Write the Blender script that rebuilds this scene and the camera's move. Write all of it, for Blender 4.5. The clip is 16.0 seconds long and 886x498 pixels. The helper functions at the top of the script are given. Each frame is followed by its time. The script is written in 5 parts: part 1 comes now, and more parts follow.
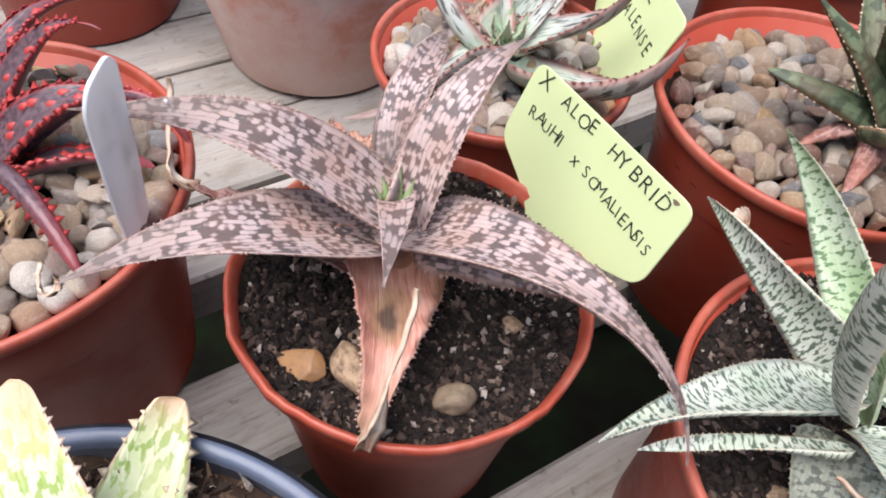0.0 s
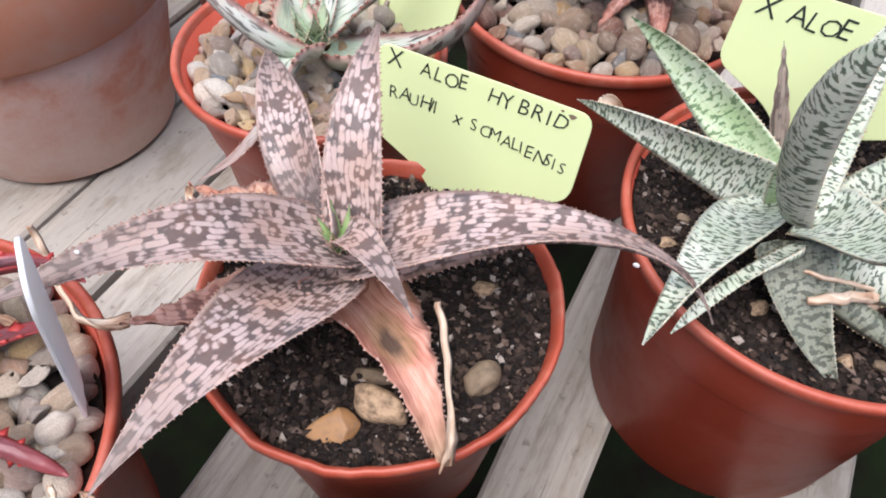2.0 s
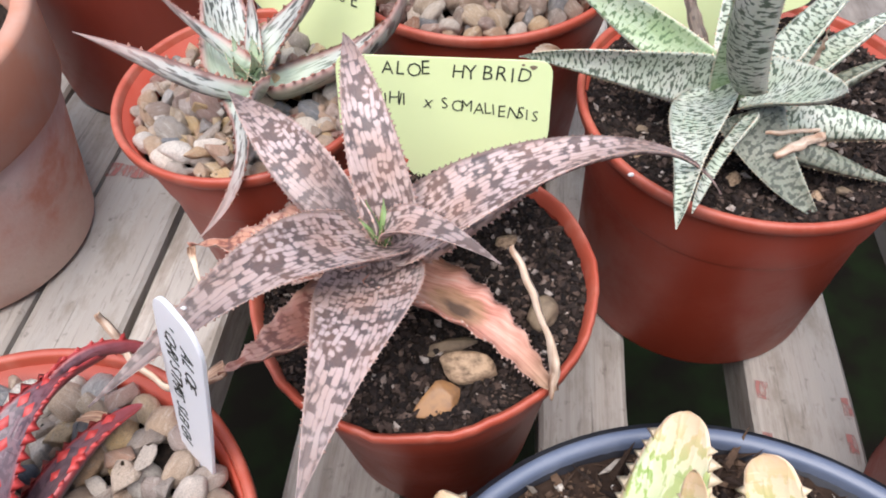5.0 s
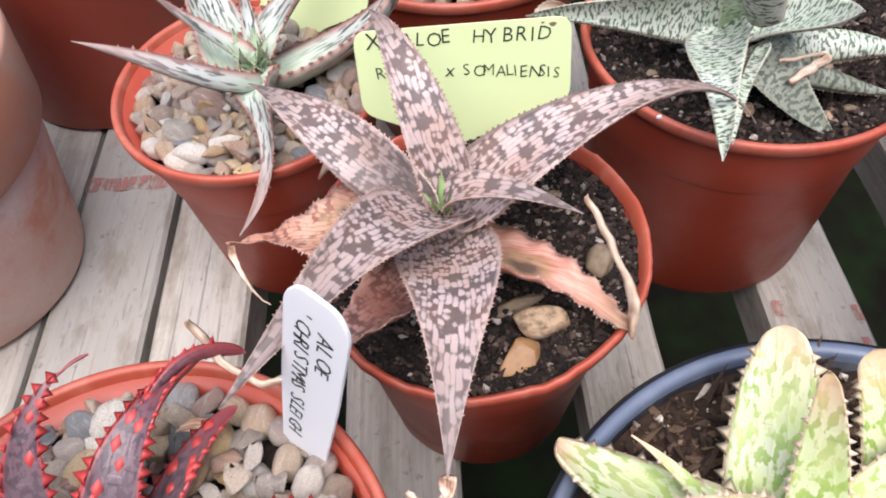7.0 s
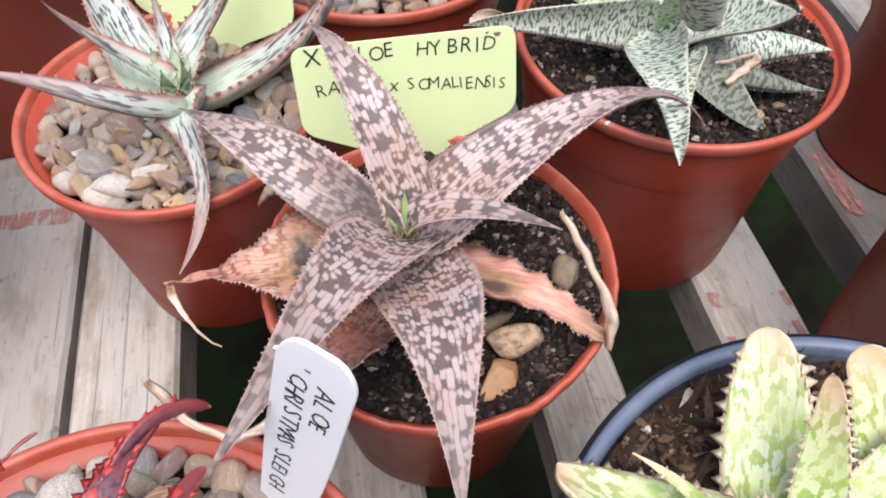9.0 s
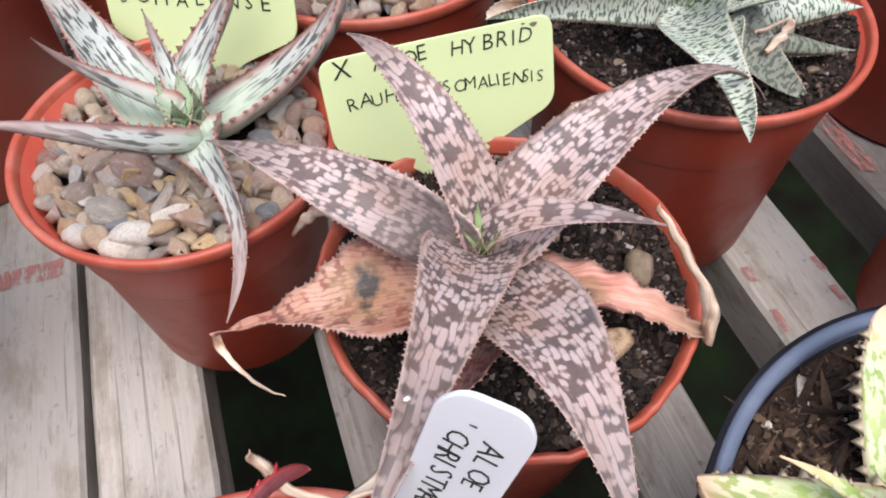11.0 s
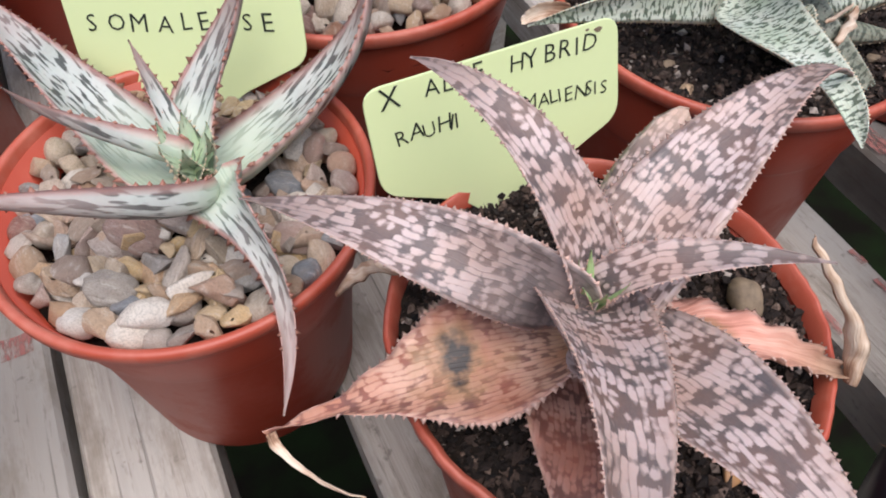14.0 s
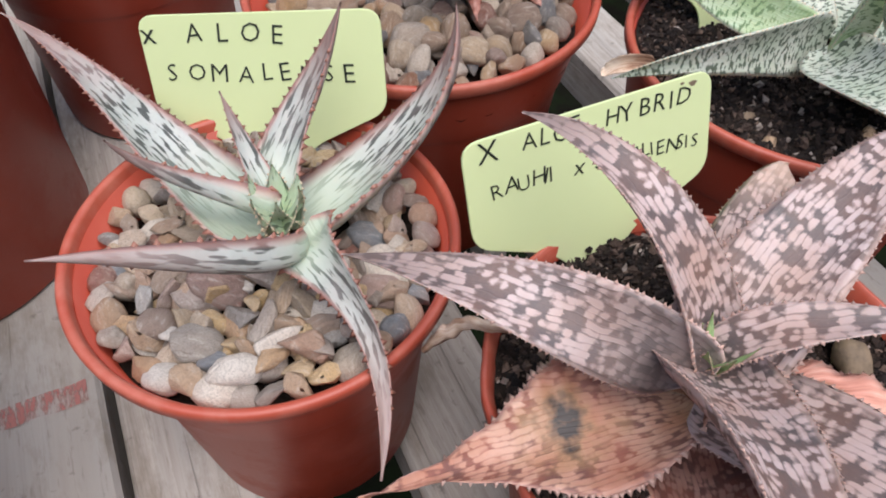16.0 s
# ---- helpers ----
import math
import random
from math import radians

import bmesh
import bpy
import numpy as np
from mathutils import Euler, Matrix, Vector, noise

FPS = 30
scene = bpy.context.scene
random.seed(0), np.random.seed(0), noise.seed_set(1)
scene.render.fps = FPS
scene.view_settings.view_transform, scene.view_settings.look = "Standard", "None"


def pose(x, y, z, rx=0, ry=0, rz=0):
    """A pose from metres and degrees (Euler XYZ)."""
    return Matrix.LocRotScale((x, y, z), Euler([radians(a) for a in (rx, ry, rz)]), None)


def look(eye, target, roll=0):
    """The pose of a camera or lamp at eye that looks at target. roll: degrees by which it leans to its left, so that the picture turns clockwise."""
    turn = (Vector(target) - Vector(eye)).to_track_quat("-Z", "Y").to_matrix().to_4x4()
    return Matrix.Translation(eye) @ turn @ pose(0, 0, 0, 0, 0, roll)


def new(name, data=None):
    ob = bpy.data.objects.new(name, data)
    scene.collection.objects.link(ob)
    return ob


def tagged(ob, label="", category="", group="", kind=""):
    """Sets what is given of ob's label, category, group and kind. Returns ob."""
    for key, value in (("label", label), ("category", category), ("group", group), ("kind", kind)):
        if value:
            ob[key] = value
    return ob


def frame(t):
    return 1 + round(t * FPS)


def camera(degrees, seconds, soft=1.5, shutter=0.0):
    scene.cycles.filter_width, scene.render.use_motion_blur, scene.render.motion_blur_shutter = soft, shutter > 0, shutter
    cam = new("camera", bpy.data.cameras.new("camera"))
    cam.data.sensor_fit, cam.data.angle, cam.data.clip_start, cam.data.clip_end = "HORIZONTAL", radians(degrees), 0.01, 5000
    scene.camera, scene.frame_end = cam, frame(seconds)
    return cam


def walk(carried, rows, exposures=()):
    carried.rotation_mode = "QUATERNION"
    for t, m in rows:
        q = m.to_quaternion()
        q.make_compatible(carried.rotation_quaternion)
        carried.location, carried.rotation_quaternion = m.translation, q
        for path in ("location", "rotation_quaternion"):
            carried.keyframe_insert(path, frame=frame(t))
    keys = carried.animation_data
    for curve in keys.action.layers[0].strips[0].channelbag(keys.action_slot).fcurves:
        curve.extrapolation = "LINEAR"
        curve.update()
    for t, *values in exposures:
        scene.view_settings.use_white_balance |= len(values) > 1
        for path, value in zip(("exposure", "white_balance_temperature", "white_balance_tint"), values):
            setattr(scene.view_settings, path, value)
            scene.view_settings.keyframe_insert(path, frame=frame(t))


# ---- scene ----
cam = camera(64.79, 16.0, soft=1.9)
PATH = [
    (0, (0.0990, -0.0652, 0.2542), (-0.0024, 0.0106, 0.0994), 7.87),
    (0.5, (0.0884, -0.0693, 0.2531), (-0.0004, 0.0187, 0.0970), 5.58),
    (1, (0.0767, -0.0752, 0.2569), (-0.0038, 0.0200, 0.1006), 2.55),
    (1.5, (0.0717, -0.0850, 0.2557), (0.0023, 0.0173, 0.0985), 0.45),
    (2, (0.0617, -0.0895, 0.2600), (0.0102, 0.0191, 0.1002), 2.47),
    (2.5, (0.0540, -0.0967, 0.2605), (0.0165, 0.0168, 0.1001), 3.26),
    (3, (0.0470, -0.1011, 0.2598), (0.0180, 0.0149, 0.0995), 3.57),
    (3.5, (0.0414, -0.1050, 0.2627), (0.0121, 0.0116, 0.1028), 0.66),
    (3.7, (0.0401, -0.1054, 0.2643), (0.0121, 0.0113, 0.1043), 0.10),
    (5.8, (0.0141, -0.1278, 0.2647), (-0.0019, -0.0045, 0.1081), -6.16),
    (6, (0.0105, -0.1280, 0.2632), (-0.0027, -0.0068, 0.1047), -5.88),
    (6.5, (0.0031, -0.1244, 0.2675), (-0.0050, -0.0062, 0.1063), -6.01),
    (7, (-0.0077, -0.1256, 0.2664), (-0.0103, -0.0087, 0.1042), -5.33),
    (7.5, (-0.0176, -0.1229, 0.2664), (-0.0143, -0.0060, 0.1042), -3.89),
    (8, (-0.0199, -0.1218, 0.2656), (-0.0082, -0.0062, 0.1028), -3.47),
    (8.2, (-0.0194, -0.1211, 0.2649), (-0.0040, -0.0059, 0.1021), -1.89),
    (10.3, (-0.0389, -0.1008, 0.2595), (-0.0053, 0.0113, 0.0974), 0.67),
    (10.5, (-0.0405, -0.0999, 0.2583), (-0.0058, 0.0117, 0.0960), 0.38),
    (11, (-0.0518, -0.0939, 0.2532), (-0.0132, 0.0163, 0.0908), 0.24),
    (11.5, (-0.0561, -0.0840, 0.2472), (-0.0128, 0.0238, 0.0844), 0.44),
    (12, (-0.0640, -0.0783, 0.2440), (-0.0153, 0.0263, 0.0806), 1.47),
    (12.5, (-0.0672, -0.0726, 0.2433), (-0.0156, 0.0298, 0.0794), 2.22),
    (13, (-0.0689, -0.0637, 0.2404), (-0.0186, 0.0382, 0.0758), 1.21),
    (13.5, (-0.0695, -0.0582, 0.2399), (-0.0182, 0.0436, 0.0756), 1.80),
    (14, (-0.0734, -0.0546, 0.2370), (-0.0187, 0.0481, 0.0744), 2.18),
    (14.5, (-0.0767, -0.0515, 0.2400), (-0.0199, 0.0513, 0.0781), 2.58),
    (15, (-0.0788, -0.0500, 0.2388), (-0.0208, 0.0557, 0.0792), 2.36),
    (15.5, (-0.0847, -0.0463, 0.2376), (-0.0283, 0.0630, 0.0798), 1.53),
    (16, (-0.0893, -0.0405, 0.2353), (-0.0330, 0.0715, 0.0794), 1.59),
]
walk(cam, [(t, look(eye, target, roll)) for t, eye, target, roll in PATH], [(0.0, 1.0), (3.5, 0.95), (7.0, 1.04), (11.0, 0.88), (16.0, 0.65)])

# ---- light: bright overcast sky, a very soft high sun ----
world = bpy.data.worlds.new("overcast_sky")
scene.world = world
world.use_nodes = True
wn, wl = world.node_tree.nodes, world.node_tree.links
sky = wn.new("ShaderNodeTexSky")
sky.sky_type, sky.sun_disc = "NISHITA", False
SUN_EL, SUN_AZ = 73, 185
sky.sun_elevation, sky.sun_rotation = radians(SUN_EL), radians(SUN_AZ)
sky.air_density, sky.dust_density, sky.ozone_density = 1.0, 1.5, 1.0
wn["Background"].inputs["Strength"].default_value = 0.13
wl.new(sky.outputs["Color"], wn["Background"].inputs["Color"])
sun = new("sun", bpy.data.lights.new("sun", "SUN"))
sun.data.energy, sun.data.angle, sun.data.color = 2.75, radians(60), (1.0, 0.96, 0.965)
saz, sel = radians(SUN_AZ), radians(SUN_EL)
sun.matrix_world = look((math.sin(saz) * math.cos(sel), math.cos(saz) * math.cos(sel), math.sin(sel)), (0, 0, 0))


# ---- materials ----
class Nodes:
    """Short hand for building node materials."""

    def __init__(self, name, rough=0.5, bump=0.0):
        self.mat = bpy.data.materials.new(name)
        self.mat.use_nodes = True
        self.n, self.l = self.mat.node_tree.nodes, self.mat.node_tree.links
        self.bsdf = self.n["Principled BSDF"]
        self.bsdf.inputs["Roughness"].default_value = rough
        self.tc = self.n.new("ShaderNodeTexCoord")

    def put(self, socket, value):
        if hasattr(value, "is_linked") or hasattr(value, "node"):
            self.l.new(value, socket)
        else:
            socket.default_value = value

    def math(self, op, a, b=0.0, c=0.0, clamp=False):
        m = self.n.new("ShaderNodeMath")
        m.operation, m.use_clamp = op, clamp
        for s, v in zip(m.inputs, (a, b, c)):
            self.put(s, v)
        return m.outputs[0]

    def noise(self, vec, scale, detail=3.0, rough=0.55, out="Fac"):
        t = self.n.new("ShaderNodeTexNoise")
        self.l.new(vec, t.inputs["Vector"])
        t.inputs["Scale"].default_value, t.inputs["Detail"].default_value, t.inputs["Roughness"].default_value = scale, detail, rough
        return t.outputs[out]

    def scale(self, vec, x, y, z):
        m = self.n.new("ShaderNodeMapping")
        self.l.new(vec, m.inputs["Vector"])
        m.inputs["Scale"].default_value = (x, y, z)
        return m.outputs[0]

    def ramp(self, fac, stops):
        r = self.n.new("ShaderNodeValToRGB")
        self.put(r.inputs[0], fac)
        e = r.color_ramp.elements
        while len(e) < len(stops):
            e.new(0.5)
        for k, (p, c) in zip(e, stops):
            k.position, k.color = p, (*c, 1) if len(c) == 3 else c
        return r.outputs[0]

    def band(self, fac, lo, hi):
        m = self.n.new("ShaderNodeMapRange")
        self.put(m.inputs[0], fac)
        m.inputs[1].default_value, m.inputs[2].default_value = lo, hi
        return m.outputs[0]

    def mix(self, fac, a, b, mode="MIX"):
        m = self.n.new("ShaderNodeMix")
        m.data_type, m.blend_type = "RGBA", mode
        self.put(m.inputs[0], fac)
        for s, v in ((m.inputs[6], a), (m.inputs[7], b)):
            self.put(s, (*v, 1) if isinstance(v, tuple) and len(v) == 3 else v)
        return m.outputs[2]

    def done(self, color, bump=None, strength=0.3, distance=0.001, rough=None):
        self.put(self.bsdf.inputs["Base Color"], (*color, 1) if isinstance(color, tuple) else color)
        if bump is not None:
            b = self.n.new("ShaderNodeBump")
            b.inputs["Strength"].default_value, b.inputs["Distance"].default_value = strength, distance
            self.l.new(bump, b.inputs["Height"])
            self.l.new(b.outputs[0], self.bsdf.inputs["Normal"])
        if rough is not None:
            self.put(self.bsdf.inputs["Roughness"], rough)
        return self.mat


def plastic(name, color, dusty, rough=0.42, dust=0.35):
    k = Nodes(name, rough)
    o = k.tc.outputs["Object"]
    tone_amount = k.band(k.noise(o, 38, 5, 0.65), 0.48, 0.75)
    streak = k.band(k.noise(k.scale(o, 160, 160, 14), 1, 4), 0.5, 0.8)
    col = k.mix(k.math("MULTIPLY", tone_amount, dust), color, dusty)
    col = k.mix(k.math("MULTIPLY", streak, dust * 0.6), col, dusty)
    fine = k.noise(o, 900, 2)
    return k.done(col, fine, 0.08, 0.0004, k.math("MULTIPLY_ADD", tone_amount, 0.25, rough))


def wood_material(name="weathered_wood", tone_amount=0.0):
    k = Nodes(name, 0.85)
    o = k.tc.outputs["Object"]
    rnd = k.n.new("ShaderNodeObjectInfo").outputs["Random"]
    vec = k.n.new("ShaderNodeVectorMath")
    vec.operation = "ADD"
    k.l.new(o, vec.inputs[0])
    comb = k.n.new("ShaderNodeCombineXYZ")
    for s in comb.inputs:
        k.l.new(k.math("MULTIPLY", rnd, 7.0), s)
    k.l.new(comb.outputs[0], vec.inputs[1])
    v = vec.outputs[0]
    warp = k.noise(k.scale(v, 30, 4, 30), 1, 3)
    grain = k.noise(k.scale(v, 420, 9, 420), 1, 6, 0.7)
    fibre = k.noise(k.scale(v, 1500, 22, 1500), 1, 4, 0.7)
    wide = k.noise(k.scale(v, 40, 5, 40), 1, 4)
    g = k.math("ADD", k.math("MULTIPLY", grain, 0.6), k.math("MULTIPLY", warp, 0.4))
    col = k.ramp(g, [(0.3, (0.15, 0.122, 0.098)), (0.42, (0.33, 0.29, 0.25)), (0.55, (0.455, 0.41, 0.36)), (0.75, (0.56, 0.515, 0.455))])
    col = k.mix(k.band(wide, 0.42, 0.72), col, (0.40, 0.38, 0.352))
    crack = k.band(k.noise(k.scale(v, 600, 6, 600), 1, 2), 0.66, 0.72)
    tone = k.math("MULTIPLY_ADD", rnd, 0.5, 0.0)
    col = k.mix(k.math("MULTIPLY", tone, grain), col, (0.16, 0.14, 0.115))
    col = k.mix(k.math("MULTIPLY", crack, 0.4), col, (0.06, 0.05, 0.042))
    mottle = k.band(k.noise(k.scale(o, 60, 22, 60), 1, 5, 0.7), 0.5, 0.66)
    col = k.mix(k.math("MULTIPLY", mottle, 0.6), col, (0.2, 0.165, 0.125))
    flecks = k.band(k.noise(k.scale(v, 520, 70, 520), 1, 3, 0.6), 0.58, 0.7)
    col = k.mix(k.math("MULTIPLY", flecks, 0.5), col, (0.17, 0.14, 0.115))
    spots = k.band(k.noise(o, 170, 3), 0.64, 0.74)
    col = k.mix(k.math("MULTIPLY", spots, 0.55), col, (0.10, 0.085, 0.07))
    # pulls the whole plank towards dark brown, unevenly
    if tone_amount:
        patchy = k.band(k.noise(k.scale(o, 30, 14, 30), 1, 4, 0.6), 0.3, 0.6)
        col = k.mix(k.math("MULTIPLY_ADD", patchy, 0.4, tone_amount), col, (0.075, 0.056, 0.045))
    h = k.math("SUBTRACT", k.math("ADD", k.math("MULTIPLY", grain, 0.7), k.math("MULTIPLY", fibre, 0.5)), crack)
    return k.done(col, h, 0.6, 0.0009)


def soil_material(name="potting_soil", tones=((0.008, 0.006, 0.0055), (0.03, 0.02, 0.016), (0.085, 0.055, 0.042), (0.19, 0.13, 0.1), (0.45, 0.38, 0.33))):
    k = Nodes(name, 0.9)
    k.bsdf.inputs["Specular IOR Level"].default_value = 0.3
    o = k.tc.outputs["Object"]
    isl = k.n.new("ShaderNodeNewGeometry").outputs["Random Per Island"]
    col = k.ramp(isl, list(zip((0.0, 0.55, 0.82, 0.95, 0.99), tones)))
    n = k.noise(o, 420, 5, 0.7)
    col = k.mix(k.band(n, 0.5, 0.75), col, tones[1])
    return k.done(col, n, 1.0, 0.002)


def pebble_material(name="river_pebble", brown=0.0):
    k = Nodes(name, 0.62)
    o = k.tc.outputs["Object"]
    rnd = k.n.new("ShaderNodeObjectInfo").outputs["Random"]
    base = k.ramp(rnd, [(0.0, (0.46, 0.32, 0.21)), (0.09, (0.28, 0.21, 0.175)), (0.18, (0.72, 0.65, 0.56)), (0.28, (0.36, 0.23, 0.14)), (0.38, (0.27, 0.25, 0.235)),
                        (0.47, (0.58, 0.46, 0.33)), (0.56, (0.35, 0.2, 0.14)), (0.66, (0.6, 0.41, 0.2)), (0.76, (0.38, 0.33, 0.295)), (0.85, (0.23, 0.085, 0.06)), (0.92, (0.7, 0.63, 0.55)), (0.97, (0.17, 0.18, 0.195))])
    base = k.mix(brown, base, (0.5, 0.4, 0.3), "MULTIPLY")
    off = k.n.new("ShaderNodeVectorMath")
    off.operation = "ADD"
    k.l.new(o, off.inputs[0])
    comb = k.n.new("ShaderNodeCombineXYZ")
    k.l.new(k.math("MULTIPLY", rnd, 40.0), comb.inputs[0])
    k.l.new(comb.outputs[0], off.inputs[1])
    n1 = k.noise(off.outputs[0], 1.6, 5, 0.65)
    n2 = k.noise(off.outputs[0], 13.0, 4, 0.65)
    col = k.mix(k.band(n1, 0.45, 0.7), base, k.mix(0.25, base, (0.5, 0.41, 0.32)))
    veins = k.noise(k.scale(off.outputs[0], 1.2, 5.0, 2.0), 1, 5, 0.7)
    col = k.mix(k.math("MULTIPLY", k.band(veins, 0.52, 0.66), 0.4), col, k.mix(0.5, base, (0.16, 0.085, 0.045)))
    col = k.mix(k.math("MULTIPLY", k.band(veins, 0.46, 0.34), 0.4), col, (0.68, 0.62, 0.54))
    col = k.mix(k.math("MULTIPLY", k.band(n2, 0.46, 0.7), 0.5), col, (0.10, 0.08, 0.065))
    return k.done(col, k.math("ADD", n2, veins), 0.5, 0.06, k.math("MULTIPLY_ADD", n1, 0.45, 0.22))


def leaf_material(name, light, light2, dark, dark_amount, rows=0.0011, dash=170.0, lines=0.35, base_tint=None, edge=None, tint=0.0, tint_color=(0.3, 0.1, 0.06), rough=0.55, patches=(200, 120), share_of_patch=0.45, blotch=False, dark2=None, tip_tint=None, tip_from=0.55, edge_width=0.1, line_at=0.33, cells=False, base_to=0.34):
    """Rows of pale dashes along the blade, broken by darker patches; u runs along the leaf in metres, v across it."""
    k = Nodes(name, rough)
    uv = k.n.new("ShaderNodeUVMap")
    uv.uv_map = "blade"
    sep = k.n.new("ShaderNodeSeparateXYZ")
    k.l.new(uv.outputs[0], sep.inputs[0])
    u, v = sep.outputs[0], sep.outputs[1]
    along = k.n.new("ShaderNodeUVMap")
    along.uv_map = "share"
    sep2 = k.n.new("ShaderNodeSeparateXYZ")
    k.l.new(along.outputs[0], sep2.inputs[0])
    share, side = sep2.outputs[0], sep2.outputs[1]
    # bend the rows a little
    cw = k.n.new("ShaderNodeCombineXYZ")
    k.put(cw.inputs[0], u)
    k.put(cw.inputs[1], v)
    wob = k.noise(k.scale(cw.outputs[0], 90, 160, 1), 1, 2)
    vv = k.math("ADD", v, k.math("MULTIPLY", k.math("SUBTRACT", wob, 0.5), rows * (2.4 if cells else 1.5)))
    q = k.math("DIVIDE", vv, rows)
    row = k.math("FLOOR", q)
    fr = k.math("FRACT", q)
    wnz = k.n.new("ShaderNodeTexWhiteNoise")
    wnz.noise_dimensions = "1D"
    k.put(wnz.inputs["W"], row)
    h = wnz.outputs["Value"]
    c1 = k.n.new("ShaderNodeCombineXYZ")
    k.put(c1.inputs[0], k.math("MULTIPLY_ADD", h, 31.0, k.math("MULTIPLY", u, dash)))
    k.put(c1.inputs[1], k.math("MULTIPLY", row, 3.7))
    d1 = k.noise(c1.outputs[0], 1.0, 1.5, 0.4)
    patch = k.noise(k.scale(cw.outputs[0], patches[0], patches[1], 1), 1, 2.5, 0.5)
    both = k.math("ADD", k.math("MULTIPLY", d1, 1 - share_of_patch), k.math("MULTIPLY", patch, share_of_patch))
    # towards the row's border a dash ends
    gap = k.math("ABSOLUTE", k.math("SUBTRACT", fr, 0.5))
    line = k.band(gap, line_at, 0.48)
    c2 = k.n.new("ShaderNodeCombineXYZ")
    k.put(c2.inputs[0], k.math("MULTIPLY_ADD", h, 57.0, k.math("MULTIPLY", u, dash * 2.1)))
    k.put(c2.inputs[1], k.math("MULTIPLY", row, 5.3))
    cut = k.band(k.noise(c2.outputs[0], 1.0, 0.0, 0.4), 0.62, 0.66)
    line = k.math("MAXIMUM", line, cut)
    if cells:
        # dashes in rows, broken by ragged dark blotches
        soft = k.math("MULTIPLY_ADD", k.noise(k.scale(cw.outputs[0], 320, 700, 1), 1, 2), 0.3, -0.15)
        line = k.band(k.math("ADD", gap, soft), line_at, line_at + 0.16)
        worn = k.band(k.noise(k.scale(cw.outputs[0], 150, 260, 1), 1, 3), 0.38, 0.6)
        line = k.math("MULTIPLY", line, k.math("MULTIPLY_ADD", worn, 0.65, 0.35))
        # blotches step from row to row, each row shifted a little along the blade
        ragged = k.noise(k.scale(cw.outputs[0], 700, 1100, 1), 1, 2)
        su = k.math("ADD", u, k.math("ADD", k.math("MULTIPLY", h, 0.0016), k.math("MULTIPLY", ragged, 0.0020)))
        sv = k.math("ADD", k.math("MULTIPLY", k.math("ADD", row, 0.5), rows * 0.35), k.math("MULTIPLY", vv, 0.65))
        c4 = k.n.new("ShaderNodeCombineXYZ")
        k.put(c4.inputs[0], su)
        k.put(c4.inputs[1], sv)
        step = k.noise(k.scale(c4.outputs[0], patches[0], patches[1], 1), 1, 1.5, 0.5)
        c5 = k.n.new("ShaderNodeCombineXYZ")
        k.put(c5.inputs[0], k.math("MULTIPLY_ADD", h, 31.0, k.math("MULTIPLY", su, dash * 2.1)))
        k.put(c5.inputs[1], k.math("MULTIPLY", row, 3.7))
        single = k.noise(c5.outputs[0], 1.0, 0.5, 0.4)
        thin = k.math("MULTIPLY", k.math("SUBTRACT", gap, 0.3), 0.13)
        both = k.math("ADD", k.math("ADD", k.math("MULTIPLY", k.math("SUBTRACT", step, 0.5), 0.62), k.math("MULTIPLY", k.math("SUBTRACT", single, 0.5), 0.8)), k.math("ADD", thin, 0.5))
    if cells == "dark":
        # long tapering streaks, crowded in places
        streak = k.noise(k.scale(cw.outputs[0], 105, 980, 1), 1, 1.0, 0.45)
        fleck = k.noise(k.scale(cw.outputs[0], 260, 1300, 1), 1, 1.0, 0.45)
        both = k.math("ADD", k.math("MULTIPLY", streak, 0.72), k.math("MULTIPLY", fleck, 0.28))
        both = k.math("ADD", both, k.math("MULTIPLY", k.math("SUBTRACT", patch, 0.5), share_of_patch * 0.5))
        line = k.math("MULTIPLY", line, 0.0)
    edge_soft = 0.055 if cells is True else 0.025
    spot = k.band(both, 0.5 + dark_amount - edge_soft, 0.5 + dark_amount + edge_soft)
    fine = k.noise(cw.outputs[0], 900, 3, 0.6)
    pale = k.mix(k.band(k.noise(cw.outputs[0], 60, 3), 0.38, 0.66), light, light2)
    pale = k.mix(k.math("MULTIPLY", fine, 0.2), pale, dark)
    ground_col = k.mix(k.band(k.noise(cw.outputs[0], 75, 3), 0.4, 0.65), dark, dark2 or dark)
    col = k.mix(k.math("MULTIPLY", line, lines), pale, ground_col)
    col = k.mix(spot, col, k.mix(k.math("MULTIPLY", fine, 0.16), ground_col, pale))
    if tint:
        col = k.mix(k.math("MULTIPLY", k.band(k.noise(cw.outputs[0], 45, 3), 0.5, 0.72), tint), col, tint_color)
    if base_tint:
        col = k.mix(k.math("MULTIPLY", k.band(share, base_to, base_to * 0.3), 0.78), col, base_tint)
    if tip_tint:
        col = k.mix(k.math("MULTIPLY", k.band(share, tip_from, min(1.0, tip_from + 0.32)), 0.62 if cells is True else 0.88), col, tip_tint)
    if edge:
        col = k.mix(k.band(k.math("ABSOLUTE", side), 1 - edge_width, 1 - 0.15 * edge_width), col, edge)
    if blotch:
        big = k.noise(k.scale(cw.outputs[0], 110, 150, 1), 1, 3, 0.6)
        du = k.math("MULTIPLY", k.math("SUBTRACT", share, 0.45), 6.5)
        dv = k.math("MULTIPLY", k.math("SUBTRACT", side, 0.12), 2.1)
        r = k.math("SQRT", k.math("ADD", k.math("MULTIPLY", du, du), k.math("MULTIPLY", dv, dv)))
        r = k.math("ADD", r, k.math("MULTIPLY", k.math("SUBTRACT", big, 0.5), 3.0))
